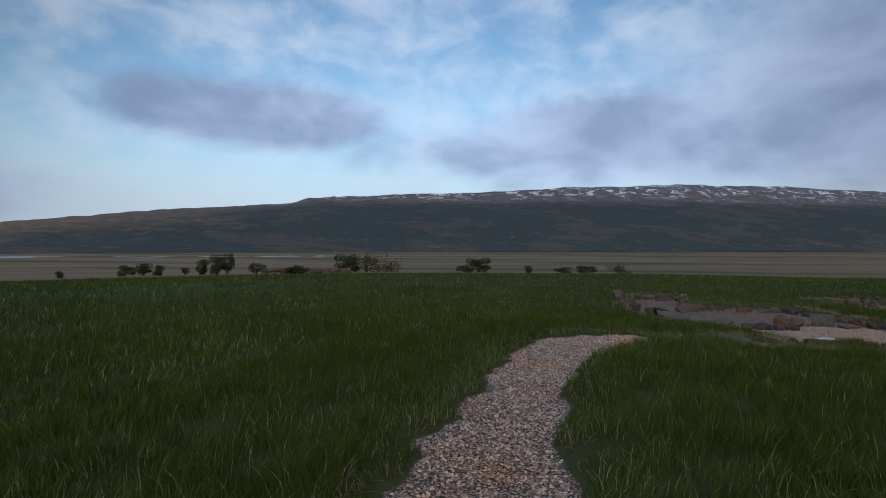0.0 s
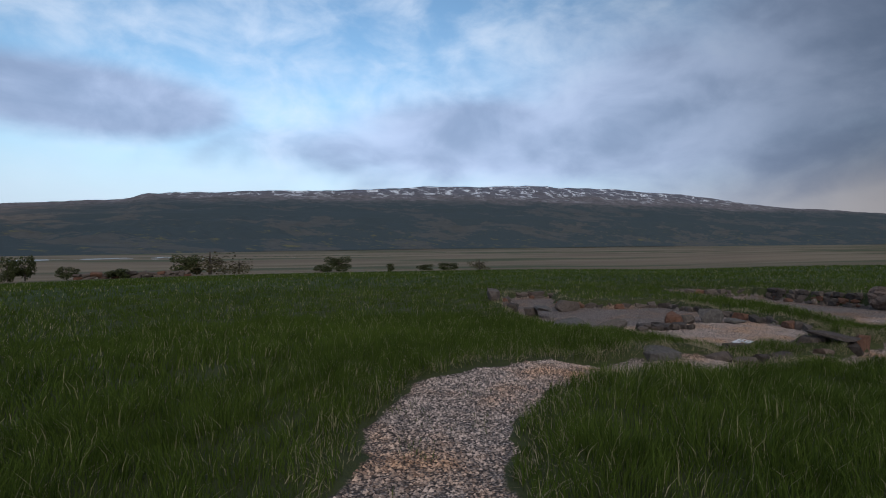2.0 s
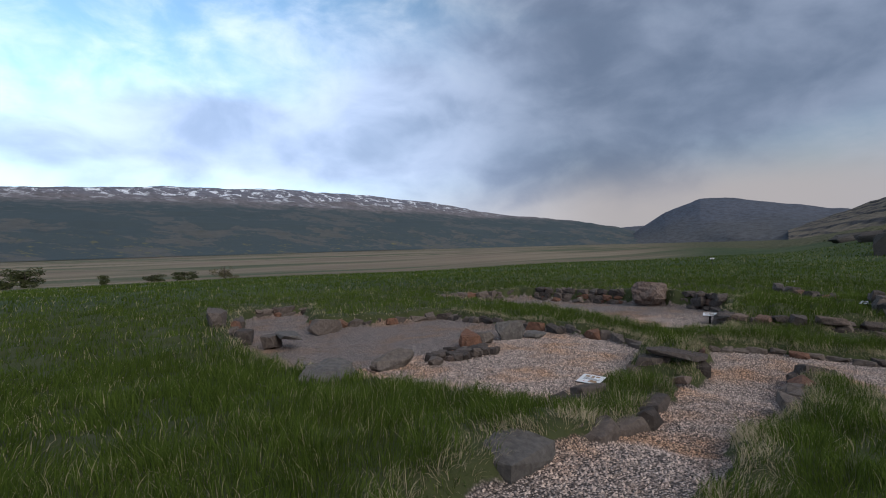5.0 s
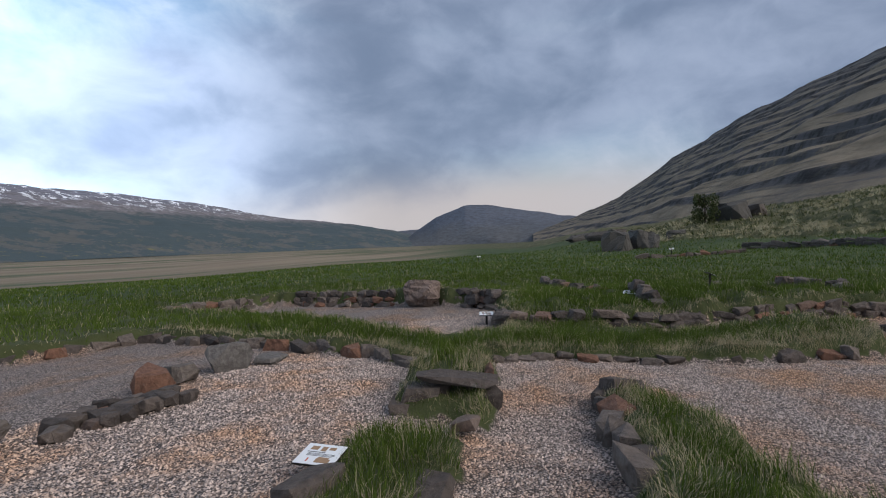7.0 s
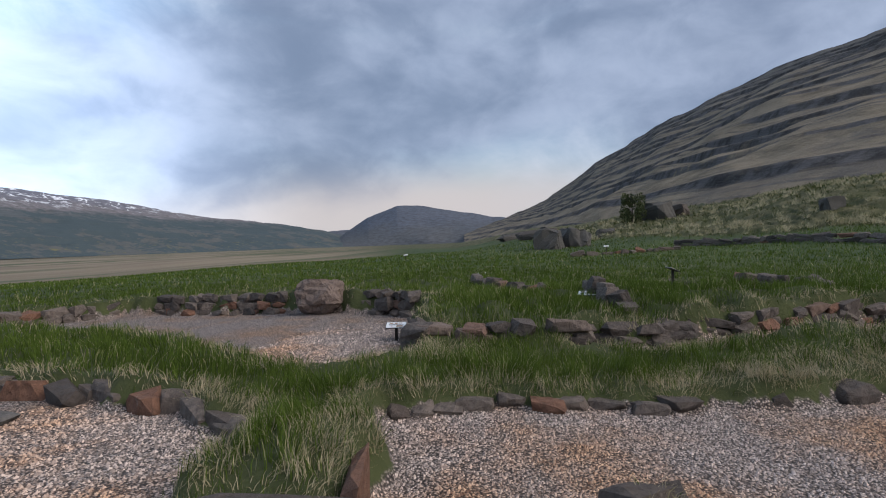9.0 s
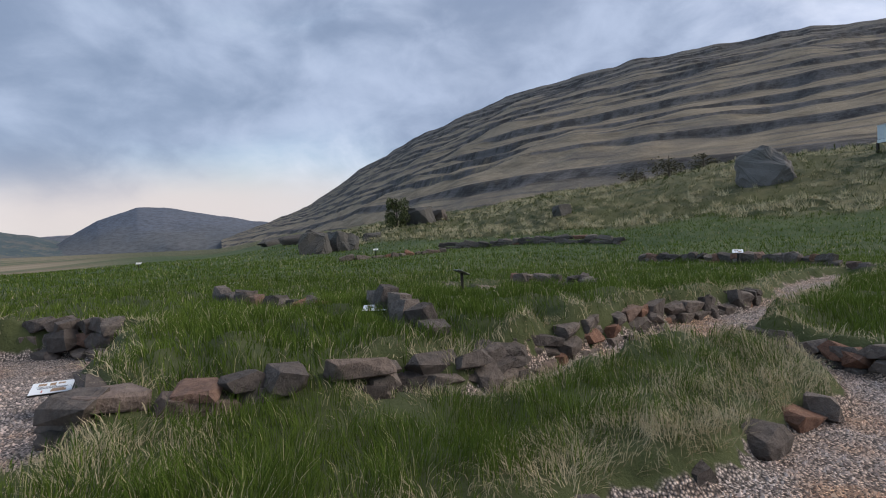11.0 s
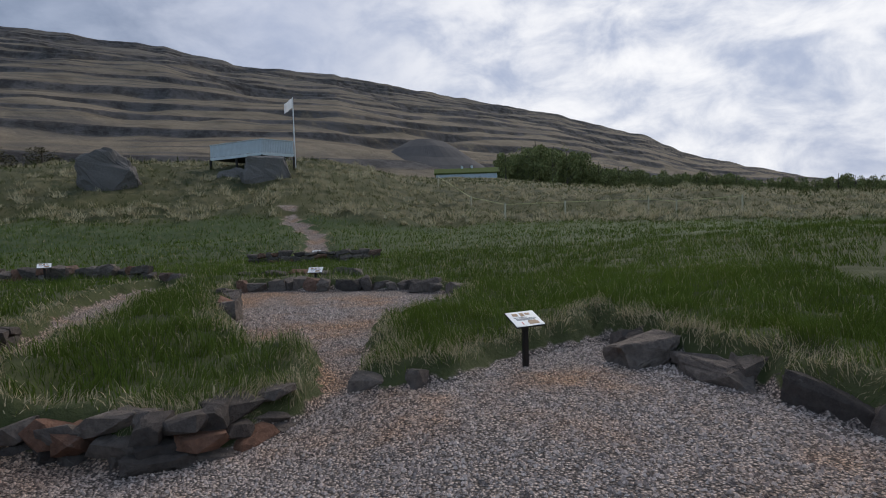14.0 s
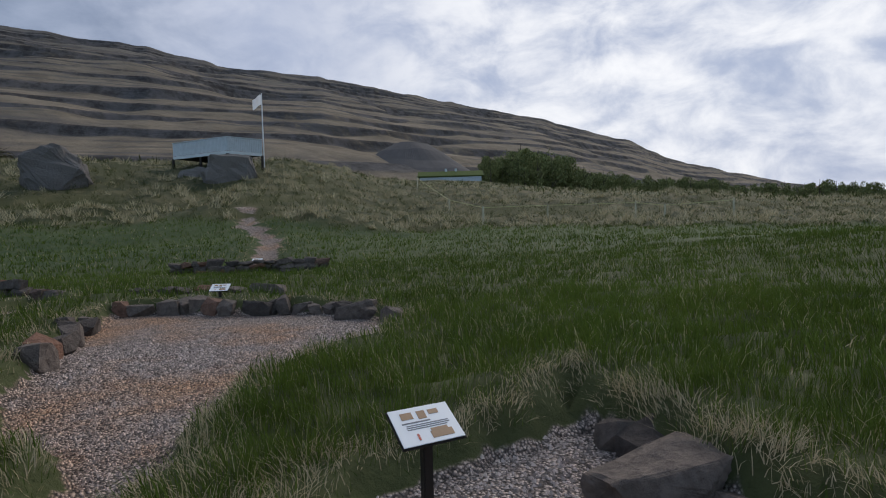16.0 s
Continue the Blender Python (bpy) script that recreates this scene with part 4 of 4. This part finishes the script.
    rock("hearth_rubble", "small dark stone in the hearth filling", 8.75 + random.uniform(0, 1.45), 15.38 + random.uniform(-.28, .28), (s * 1.3, s, s * .8), (random.uniform(-20, 20), 0, random.uniform(0, 180)), 300 + i % 9, None, 0.15, 14, 0.7, group="hearth stones")
rock("slab", "large flat grey stone at the turf edge", 6.55, 14.75, (.95, .75, .34), (6, -10, 30), 21, GREYROCK, 0.4, 30, 0.5, detail=1)
rock("slab", "grey stone half sunk in grass", 6.0, 10.95, (.75, .5, .32), (0, 4, 20), 22, GREYROCK, 0.3)
rock("slab", "flat slab resting on two stones", 8.0, 19.3, (.95, .5, .16), (3, 3, 75), 23, GREYROCK, -1.3)
rock("block", "rust-brown block under a slab", 7.75, 19.6, (.5, .4, .34), (0, 0, 40), 24, None, 0.1)
rock("block", "dark angular block at the hall end", 7.5, 20.6, (.8, .45, .40), (0, 5, 60), 25, None, 0.1)
rock("block", "dark angular block at the hall end", 7.35, 22.0, (1.0, .5, .45), (0, -5, 70), 26, None, 0.1)
rock("block", "broad layered brown block by the hall wall", 9.6, 20.6, (1.1, .5, .42), (0, 6, 15), 27, None, 0.1)
# the stone pier by the doorway
rock("pier_stone", "big split basalt block of the doorway pier", 11.14, 11.98, (.68, .42, .42), (4, -6, -66), 31, None, 0.1, 14, 0.85, floor=-.84, group="pier stones")
rock("pier_stone", "dark basalt block low in the doorway pier", 10.80, 12.55, (.50, .40, .22), (4, 5, -60), 32, None, 0.1, 14, 0.8, floor=-.82, group="pier stones")
rock("pier_stone", "flat basalt stone in the doorway pier", 10.90, 12.45, (.52, .40, .17), (0, -5, -72), 33, None, 0.0, 14, 0.8, floor=-.64, group="pier stones")
rock("pier_stone", "small dark stone wedged in the doorway pier", 11.02, 12.28, (.22, .26, .20), (0, 8, -60), 37, None, 0.0, 14, 0.8, floor=-.66, group="pier stones")
rock("pier_slab", "long thin capping slab of the doorway pier", 11.06, 12.08, (.98, .40, .09), (3, 8, -66), 34, None, 0.0, 18, 0.8, floor=-.47, group="pier stones")
rock("pier_slab", "thin upright slab along the pier side", 11.72, 12.0, (.85, .12, .46), (0, 6, 22), 36, None, 0.15, 14, 0.85, floor=-.80, group="pier stones")
rock("pier_slab", "tan slab leaning at the pier foot", 10.35, 11.72, (.45, .28, .12), (-6, 8, 15), 35, BOULDER, 0.3, floor=-.66, group="pier stones")
rock("edge_block", "dark upright stone ending a turf strip", 12.05, 10.62, (.42, .30, .40), (0, 10, -35), 36, None, 0.15, floor=-.86)
rock("tall_stone", "square upright stone in the wall face", 18.95, 7.35, (.42, .3, .52), (0, 0, -55), 37, None, 0.1, 14, 0.9, floor=-.80)
rock("edge_block", "squarish brown stone at the strip end", 15.62, 7.75, (.30, .22, .26), (0, 4, 30), 38, None, 0.1, floor=-.92)
rock("flat_stone", "reddish flat stone in gravel", 14.55, 10.15, (.50, .30, .14), (0, 5, -60), 39, None, 0.3, floor=-.88)
rock("flat_stone", "tan flat stone in dry grass", 15.95, 13.05, (.6, .4, .18), (0, 3, -60), 40, BOULDER, 0.3)
rock("corner_stone", "large mossy grey corner stone", 13.1, 3.28, (.70, .46, .34), (0, 8, 40), 41, None, 0.25, 16, 0.75, floor=-.74, detail=1)
rock("edging_stone", "long dark edging stone at the gravel", 12.5, 3.75, (.80, .32, .27), (0, 3, -45), 42, None, 0.25, 16, 0.75, floor=-.76, detail=1)
rock("rubble_block", "tilted dark block at the room corner", 17.35, -1.35, (.8, .4, .3), (10, 12, 20), 43, None, 0.15)
rock("big_stone", "huge pale grey boulder on the heath bank", 52.6, -20.9, (4.4, 3.6, 4.4), (8, 16, 40), 51, BANKROCK, 0.34, 30, 0.5, detail=2)
rock("outcrop", "pale bedrock outcrop under the viewing deck", 43.6, -28.6, (4.4, 3.0, 3.2), (0, 6, 45), 52, BANKROCK, 0.45, 30, 0.6, detail=2)
rock("outcrop", "grey stone beside the outcrop", 47.0, -28.9, (3.6, 2.2, 2.3), (0, 0, 20), 53, BANKROCK, 0.6, 28, 0.6, detail=2)
for i, (x, y, s) in enumerate(((60.5, 16.8, (4.5, 3, 3.4)), (63, 14.6, (3.6, 3, 3.2)), (88, 5.4, (5, 4, 4)), (90.5, 2.6, (4, 3, 2.6)), (86, 22, (7, 3, 1.8)), (78, 12, (2.5, 2, 1.6)), (60, -6, (2, 1.6, 1.5)), (95, 26, (9, 3, 2)))):
    rock("crag", "weathered grey crag in the grassy bank", x, y, s, (0, 5, 20 * i), 60 + i, CRAGROCK, 0.38, 34, 0.6, detail=1, group="crags")


# ---- signs ----
STEEL = plain("dark_steel", (0.030, 0.026, 0.024), 0.5, 40, 0.3, 0.4)
WHITE = plain("printed_sheet", (0.72, 0.73, 0.74), 0.35, 8, 0.05)
INK = plain("grey_print", (0.16, 0.16, 0.17), 0.5)
BROWN = plain("brown_print", (0.30, 0.19, 0.11), 0.5)
RED = plain("red_print", (0.45, 0.10, 0.06), 0.5)


def slab(w, d, h, at=(0, 0, 0), edge=0.0):
    bm = bmesh.new()
    bmesh.ops.create_cube(bm, size=1, matrix=Matrix.Translation(at) @ Matrix.Diagonal((w, d, h, 1)))
    if edge:
        bmesh.ops.bevel(bm, geom=bm.edges[:], offset=edge, segments=2, affect="EDGES")
    return bm


def build_sign(tall, slope):
    """A tilted board on a post; tall is the board's height over its foot."""
    root = tagged(new("information_sign"), "white printed information board on a short dark steel post", "sign", "information signs")
    part("post", slab(0.05, 0.05, tall + 0.08, (0, 0, tall / 2 - 0.05), 0.006), STEEL, root)
    tilt = Matrix.Translation((0, 0, tall)) @ Euler((radians(slope), 0, 0)).to_matrix().to_4x4() @ Matrix.Scale(0.86, 4)

    def tilted(bm):
        bmesh.ops.transform(bm, matrix=tilt, verts=bm.verts[:])
        return bm

    part("back_plate", tilted(slab(0.38, 0.29, 0.014, (0, 0, 0), 0.004)), STEEL, root)
    sheet = part("sheet", tilted(slab(0.365, 0.275, 0.006, (0, 0, 0.011), 0.002)), WHITE, root, "white printed sheet")
    for w, d, x, y, mat in ((0.07, 0.05, -0.09, 0.075, BROWN), (0.05, 0.06, 0.0, 0.07, BROWN), (0.06, 0.035, 0.075, 0.08, BROWN), (0.17, 0.008, -0.05, 0.022, INK), (0.25, 0.005, 0.01, 0.002, INK), (0.26, 0.005, 0.01, -0.012, INK),
                            (0.24, 0.005, 0.0, -0.026, INK), (0.012, 0.045, -0.075, -0.085, RED), (0.13, 0.05, 0.065, -0.085, BROWN), (0.10, 0.02, 0.06, -0.05, BROWN)):
        part("print_bar", tilted(slab(w, d, 0.002, (x, y, 0.0152))), mat, sheet)
    return root


low_sign, high_sign = build_sign(0.28, 12), build_sign(0.47, 25)
used = set()
for x, y, z, rz, kind in ((8.9, 12.2, -.74, -84, low_sign), (17.0, 14.05, -.86, -70, low_sign), (19.0, 11.2, -.55, -95, low_sign), (20.0, -1.3, -.78, 205, high_sign), (28.0, -.55, None, 235, high_sign), (22.7, 9.45, -.55, 20, high_sign),
                          (14.15, 3.75, -.76, 226, high_sign), (24.3, -7.6, None, 205, high_sign), (47.5, 11.4, None, 260, high_sign), (28.4, 15.5, -.75, 270, low_sign), (49, 27, None, 280, high_sign)):
    m = pose(x, y, z_at(x, y) if z is None else z, 0, 0, rz)
    if kind.name in used:
        copy_thing(kind, m)
    else:
        kind.matrix_world = m
        used.add(kind.name)

# ---- viewing deck ----
BLUEWOOD = plain("blue_grey_boards", (0.46, 0.51, 0.53), 0.75, 3, 0.18)
PALEWOOD = plain("pale_fascia", (0.55, 0.60, 0.60), 0.7, 3, 0.15)
DARKWOOD = plain("dark_timber", (0.035, 0.030, 0.026), 0.85, 6, 0.3)
FLAGWHITE = plain("flag_cloth", (0.75, 0.76, 0.78), 0.9, 2, 0.06)
POLEWHITE = plain("white_pole", (0.70, 0.71, 0.72), 0.4, 5, 0.05)


def beam(a, b, w, h):
    """A straight bar from a to b."""
    a, b = Vector(a), Vector(b)
    m = Matrix.Translation((a + b) / 2) @ (b - a).to_track_quat("X", "Z").to_matrix().to_4x4()
    bm = bmesh.new()
    bmesh.ops.create_cube(bm, size=1, matrix=m @ Matrix.Diagonal(((b - a).length, w, h, 1)))
    return bm


def boards(a, b, z0, z1):
    """A rail panel of upright boards from a to b."""
    a, b = Vector(a), Vector(b)
    n = int((b - a).length / 0.16)
    bm = bmesh.new()
    rot = (b - a).to_track_quat("X", "Z").to_matrix().to_4x4()
    for i in range(n):
        p = a.lerp(b, (i + 0.5) / n)
        bmesh.ops.create_cube(bm, size=1, matrix=Matrix.Translation((p.x, p.y, (z0 + z1) / 2 + random.uniform(-.015, .015))) @ rot @ Matrix.Diagonal((0.145, 0.03, z1 - z0, 1)))
    return bm


def build_deck():
    L, M, R, B = (51.9, -30.9), (45.3, -30.3), (43.9, -33.0), (51.0, -35.0)
    zd = 7.45
    root = tagged(new("viewing_deck"), "pale blue-grey boarded viewing deck on dark posts above the bank", "deck")
    root.location = (47.5, -32, z_at(47.5, -32))
    inv = Matrix.Translation(root.location).inverted()
    pieces = []
    bm = bmesh.new()
    low = [bm.verts.new((*p, zd - 0.12)) for p in (L, M, R, B)]
    up = [bm.verts.new((*p, zd)) for p in (L, M, R, B)]
    bm.faces.new(low[::-1]), bm.faces.new(up)
    for i in range(4):
        bm.faces.new((low[i], low[(i + 1) % 4], up[(i + 1) % 4], up[i]))
    bmesh.ops.recalc_face_normals(bm, faces=bm.faces[:])
    pieces.append(part("deck_floor", bm, DARKWOOD, root))
    for a, b in ((L, M), (M, R)):
        pieces.append(part("rail_panel", boards((*a, 0), (*b, 0), zd + 0.14, zd + 1.25), BLUEWOOD, root))
        pieces.append(part("fascia", beam((*a, zd - 0.02), (*b, zd - 0.02), 0.08, 0.26), PALEWOOD, root))
        pieces.append(part("handrail", beam((*a, zd + 1.30), (*b, zd + 1.30), 0.14, 0.06), BLUEWOOD, root))
    for a, b in ((R, B), (B, L)):
        pieces.append(part("handrail", beam((*a, zd + 1.30), (*b, zd + 1.30), 0.12, 0.06), BLUEWOOD, root))
    for x, y in (L, M, R, B, (48.6, -30.7), (47.2, -33.6), (49.5, -33.8)):
        z = z_at(x, y) - 0.3
        pieces.append(part("support_post", beam((x, y + 0.0, z), (x, y, zd - 0.1), 0.16, 0.16), DARKWOOD, root))
    for p in pieces:
        p.matrix_parent_inverse = inv
    pole = tagged(new("flagpole"), "white flagpole with a small pale flag", "flagpole")
    pole.location = (44.2, -33.6, z_at(44.2, -33.6))
    bm = bmesh.new()
    bmesh.ops.create_cone(bm, segments=10, radius1=0.07, radius2=0.04, depth=13.0 - pole.location.z + 0.3, cap_ends=True, matrix=Matrix.Translation((0, 0, (13.0 - pole.location.z) / 2 - 0.15)))
    part("pole", bm, POLEWHITE, pole)
    bm = bmesh.new()
    n, top = 8, 12.9 - pole.location.z
    rows = [[bm.verts.new((0.05 + 0.9 * i / n, 0.10 * math.sin(i * 0.9) * i / n, top - 0.30 * j - 0.45 * (i / n) ** 1.5)) for j in range(4)] for i in range(n + 1)]
    for i in range(n):
        for j in range(3):
            bm.faces.new((rows[i][j], rows[i + 1][j], rows[i + 1][j + 1], rows[i][j + 1]))
    bmesh.ops.solidify(bm, geom=bm.faces[:], thickness=0.012)
    part("flag", bm, FLAGWHITE, pole, "pale drooping flag")


build_deck()

# ---- turf-roofed house ----
def build_house():
    wall = plain("pale_blue_wall", (0.42, 0.48, 0.52), 0.8, 1.5, 0.1)
    roof = plain("turf_roof", (0.075, 0.10, 0.025), 1.0, 2.0, 0.4)
    x, y = 12.9 + 150 * math.sin(radians(161.8)), 10.3 + 150 * math.cos(radians(161.8))
    root = tagged(new("house"), "low pale house with a green turf roof behind the bank", "house")
    root.matrix_world = pose(x, y, z_at(x, y) - 1.4, 0, 0, 108.5 - 90)
    w, d, h = 8.3, 3.2, 2.6
    bm = bmesh.new()
    pts = [(-w, -d, 0), (w, -d, 0), (w, d, 0), (-w, d, 0), (-w, -d, h), (w, -d, h), (w, d, h), (-w, d, h), (-w, 0, h + 1.4), (w, 0, h + 1.4)]
    v = [bm.verts.new(p) for p in pts]
    for f in ((0, 1, 5, 4), (1, 2, 6, 9, 5), (2, 3, 7, 6), (3, 0, 4, 8, 7), (4, 5, 9, 8), (6, 7, 8, 9), (3, 2, 1, 0)):
        bm.faces.new([v[i] for i in f])
    bmesh.ops.recalc_face_normals(bm, faces=bm.faces[:])
    part("wall", bm, wall, root)
    for s in (-1, 1):
        bm = slab(w * 2 + 1.2, 3.9, 0.35, (0, 0, 0), 0.05)
        bmesh.ops.transform(bm, matrix=Matrix.Translation((0, s * 1.75, h + 0.82)) @ Euler((-s * radians(23.6), 0, 0)).to_matrix().to_4x4(), verts=bm.verts[:])
        part("roof", bm, roof, root, "green turf roof slope")
    for s in (-1, 1):
        part("gable_board", beam((-w - 0.62, s * 3.6, h - 0.1), (-w - 0.62, 0, h + 1.55), 0.08, 0.45), DARKWOOD, root, "dark gable board")
    for cx in (-1.5, 1.2):
        part("chimney", slab(0.6, 0.6, 1.0, (cx, 0, h + 1.9), 0.03), PALEWOOD, root)


build_house()


# ---- trees and bushes ----
def leaf_material(name, dark, light):
    m, graph, shader = material(name, 0.8)
    graph.put(shader.inputs["Base Color"], graph.mix(island_random(graph), dark, light))
    return m


LEAF = leaf_material("birch_leaves", (0.032, 0.042, 0.014), (0.085, 0.098, 0.034))
BELT = leaf_material("belt_leaves", (0.085, 0.105, 0.034), (0.24, 0.25, 0.095))
OLIVE = leaf_material("willow_leaves", (0.050, 0.045, 0.020), (0.11, 0.098, 0.045))
BARK = plain("bark", (0.09, 0.075, 0.06), 0.95, 12, 0.35)


def crown_mesh(name, mat, seed, lobes, leaves, size):
    """Many small leaf faces gathered in uneven lobes inside a one-metre crown."""
    rng = np.random.RandomState(seed)
    cen = np.stack([rng.uniform(-.34, .34, lobes), rng.uniform(-.34, .34, lobes), rng.uniform(.12, .78, lobes)], 1)
    k = rng.randint(0, lobes, leaves)
    d = rng.normal(0, 1, (leaves, 3))
    d /= np.linalg.norm(d, axis=1)[:, None]
    c = cen[k] + d * (rng.uniform(.3, 1, leaves) ** 0.4 * rng.uniform(.12, .22, lobes)[k])[:, None]
    u, w = rng.normal(0, 1, (leaves, 3)), rng.normal(0, 1, (leaves, 3))
    s = size * rng.uniform(0.6, 1.4, leaves)[:, None]
    u, w = u / np.linalg.norm(u, axis=1)[:, None] * s, w / np.linalg.norm(w, axis=1)[:, None] * s * 0.6
    v = np.stack([c - u, c + w, c + u, c - w], 1).reshape(-1, 3)
    return mesh_np(name, v, np.arange(leaves * 4).reshape(-1, 4), mat)


def trunk_mesh(name, seed, limbs):
    rng = random.Random(seed)
    bm = bmesh.new()
    bmesh.ops.create_cone(bm, segments=8, radius1=0.035, radius2=0.008, depth=0.9, matrix=Matrix.Translation((0, 0, 0.42)))
    for _ in range(limbs):
        h, a = rng.uniform(0.1, 0.6), rng.uniform(0, 6.283)
        tip = Vector((math.cos(a) * 0.32, math.sin(a) * 0.32, h + rng.uniform(0.12, 0.3)))
        root = Vector((0, 0, h))
        m = Matrix.Translation((root + tip) / 2) @ (tip - root).to_track_quat("Z", "Y").to_matrix().to_4x4()
        bmesh.ops.create_cone(bm, segments=5, radius1=0.014, radius2=0.003, depth=(tip - root).length, matrix=m)
    me = bpy.data.meshes.new(name)
    bm.to_mesh(me)
    bm.free()
    me.materials.append(BARK)
    return me


TRUNKS = [trunk_mesh("trunk", i, 7) for i in range(2)]
CROWNS = {"bush": [crown_mesh("crown", LEAF, 10 + i, 16, 2600, 0.034) for i in range(3)], "birch": [crown_mesh("crown", BELT, 20 + i, 18, 1500, 0.036) for i in range(3)],
          "willow": [crown_mesh("crown", OLIVE, 40 + i, 15, 900, 0.03) for i in range(2)]}


def tree(name, label, category, kind, x, y, wide, tall, i, group, z=None):
    root = tagged(new(name), label, category, group)
    root.matrix_world = Matrix.LocRotScale((x, y, (z_at(x, y) if z is None else z) - 0.1), Euler((0, 0, i * 2.4)), Vector((wide, wide * (0.8 + 0.1 * (i % 4)), tall)))
    for part_name, me in (("trunk", TRUNKS[i % 2]), ("crown", CROWNS[kind][i % len(CROWNS[kind])])):
        ob = new(part_name, me)
        ob.parent = root


for i, (a, r, wide, tall) in enumerate(((-8.2, 100, 10, 4.4), (-23.3, 92, 2.4, 3.6), (-22.2, 94, 3, 3.8), (-24.4, 94, 2.4, 3.0), (-31, 95, 3, 1.9), (-29.5, 96, 3.4, 2.2), (-28.2, 95, 2.4, 2.0), (4, 98, 5.2, 2.9), (18.5, 95, 5, 2.3), (15.2, 97, 4, 1.6),
                                        (13, 99, 3.4, 1.3), (-19.4, 92, 2.6, 2.0), (9.2, 90, 1.8, 1.6), (-15.5, 90, 3.4, 1.5), (-26, 96, 1.6, 1.4), (-36, 96, 1.5, 1.2), (-41, 96, 1.4, 1.0), (2.2, 99, 3, 1.4), (-5.6, 98, 4.4, 3.0), (-10.4, 101, 5, 3.6))):
    tree("bush", "dark leafy bush at the edge of the meadow", "bush", "willow" if i in (0, 8, 18) else "bush", r * math.sin(radians(a)), r * math.cos(radians(a)), wide, tall, i, "meadow bushes")
tree("bush", "dark bush growing on the crag", "bush", "bush", 86, 8.6, 3.6, 5.2, 3, "bank bushes")
for i, (x, y, w, h) in enumerate(((74, -25, 6, 3.2), (71.5, -28, 5, 2.6), (76.5, -22, 5, 2.6))):
    tree("bush", "sparse olive shrubs on the bank edge", "bush", "willow", x, y, w, h, i, "bank bushes")
for i in range(130):
    u = i / 129
    a = 165.3 + 41 * u ** 1.1 + random.uniform(-.3, .3)
    r = 172 + 150 * u + random.uniform(-10, 26)
    tall = float(np.interp(u, (0, .04, .10, .24, .34, 1), (7.5, 11, 17, 16, 11.5, 11.0))) * random.uniform(0.75, 1.15)
    x, y = 12.9 + r * math.sin(radians(a)), 10.3 + r * math.cos(radians(a))
    tree("tree", "leafy olive-green birch in a shelter belt", "tree", "birch", x, y, tall * random.uniform(0.55, 0.8), tall, i, "shelter belt")

# ---- scree, fence, heap ----
SCREE = plain("dark_scree", (0.085, 0.080, 0.080), 1.0, 0.4, 0.2)
bm = bmesh.new()
bmesh.ops.create_cone(bm, segments=40, radius1=40, radius2=9, depth=20)
bmesh.ops.subdivide_edges(bm, edges=bm.edges[:], cuts=3, use_grid_fill=True)
for v in bm.verts:
    v.co += Vector((0, 0, 1.6 * noise.noise(v.co * 0.08)))
heap = part("scree_heap", bm, SCREE, None)
heap.location = (12.9 + 265 * math.sin(radians(157.3)), 10.3 + 265 * math.cos(radians(157.3)), 31)
tagged(heap, "dark grey gravel heap at the mountain foot", "scree", kind="structure")

POSTWOOD = plain("fence_wood", (0.42, 0.40, 0.30), 0.85, 10, 0.2)
ROPE = plain("fence_rope", (0.46, 0.48, 0.24), 0.8, 10, 0.1)


def build_fence():
    root = tagged(new("rope_fence"), "thin pale rope fence on wooden posts across the bank", "fence")
    spots = [(159, 62), (162.5, 47), (166.1, 36.5), (172.1, 41), (180, 41), (182.5, 43), (188, 45)]
    tops = []
    for a, r in spots:
        x, y = 12.9 + r * math.sin(radians(a)), 10.3 + r * math.cos(radians(a))
        z = z_at(x, y)
        part("fence_post", beam((x, y, z - 0.2), (x, y, z + 1.1), 0.09, 0.09), POSTWOOD, root)
        tops.append(Vector((x, y, z + 1.0)))
    for a, b in zip(tops, tops[1:]):
        part("rope", beam(a, b, 0.028, 0.028), ROPE, root)


build_fence()
stone_wall([(-29.5, 86), (-24, 88), (-16, 90)], .9, 2, 1.3, "tumbled heap of dark red stones by the bushes", seed=401, deep=0.9)
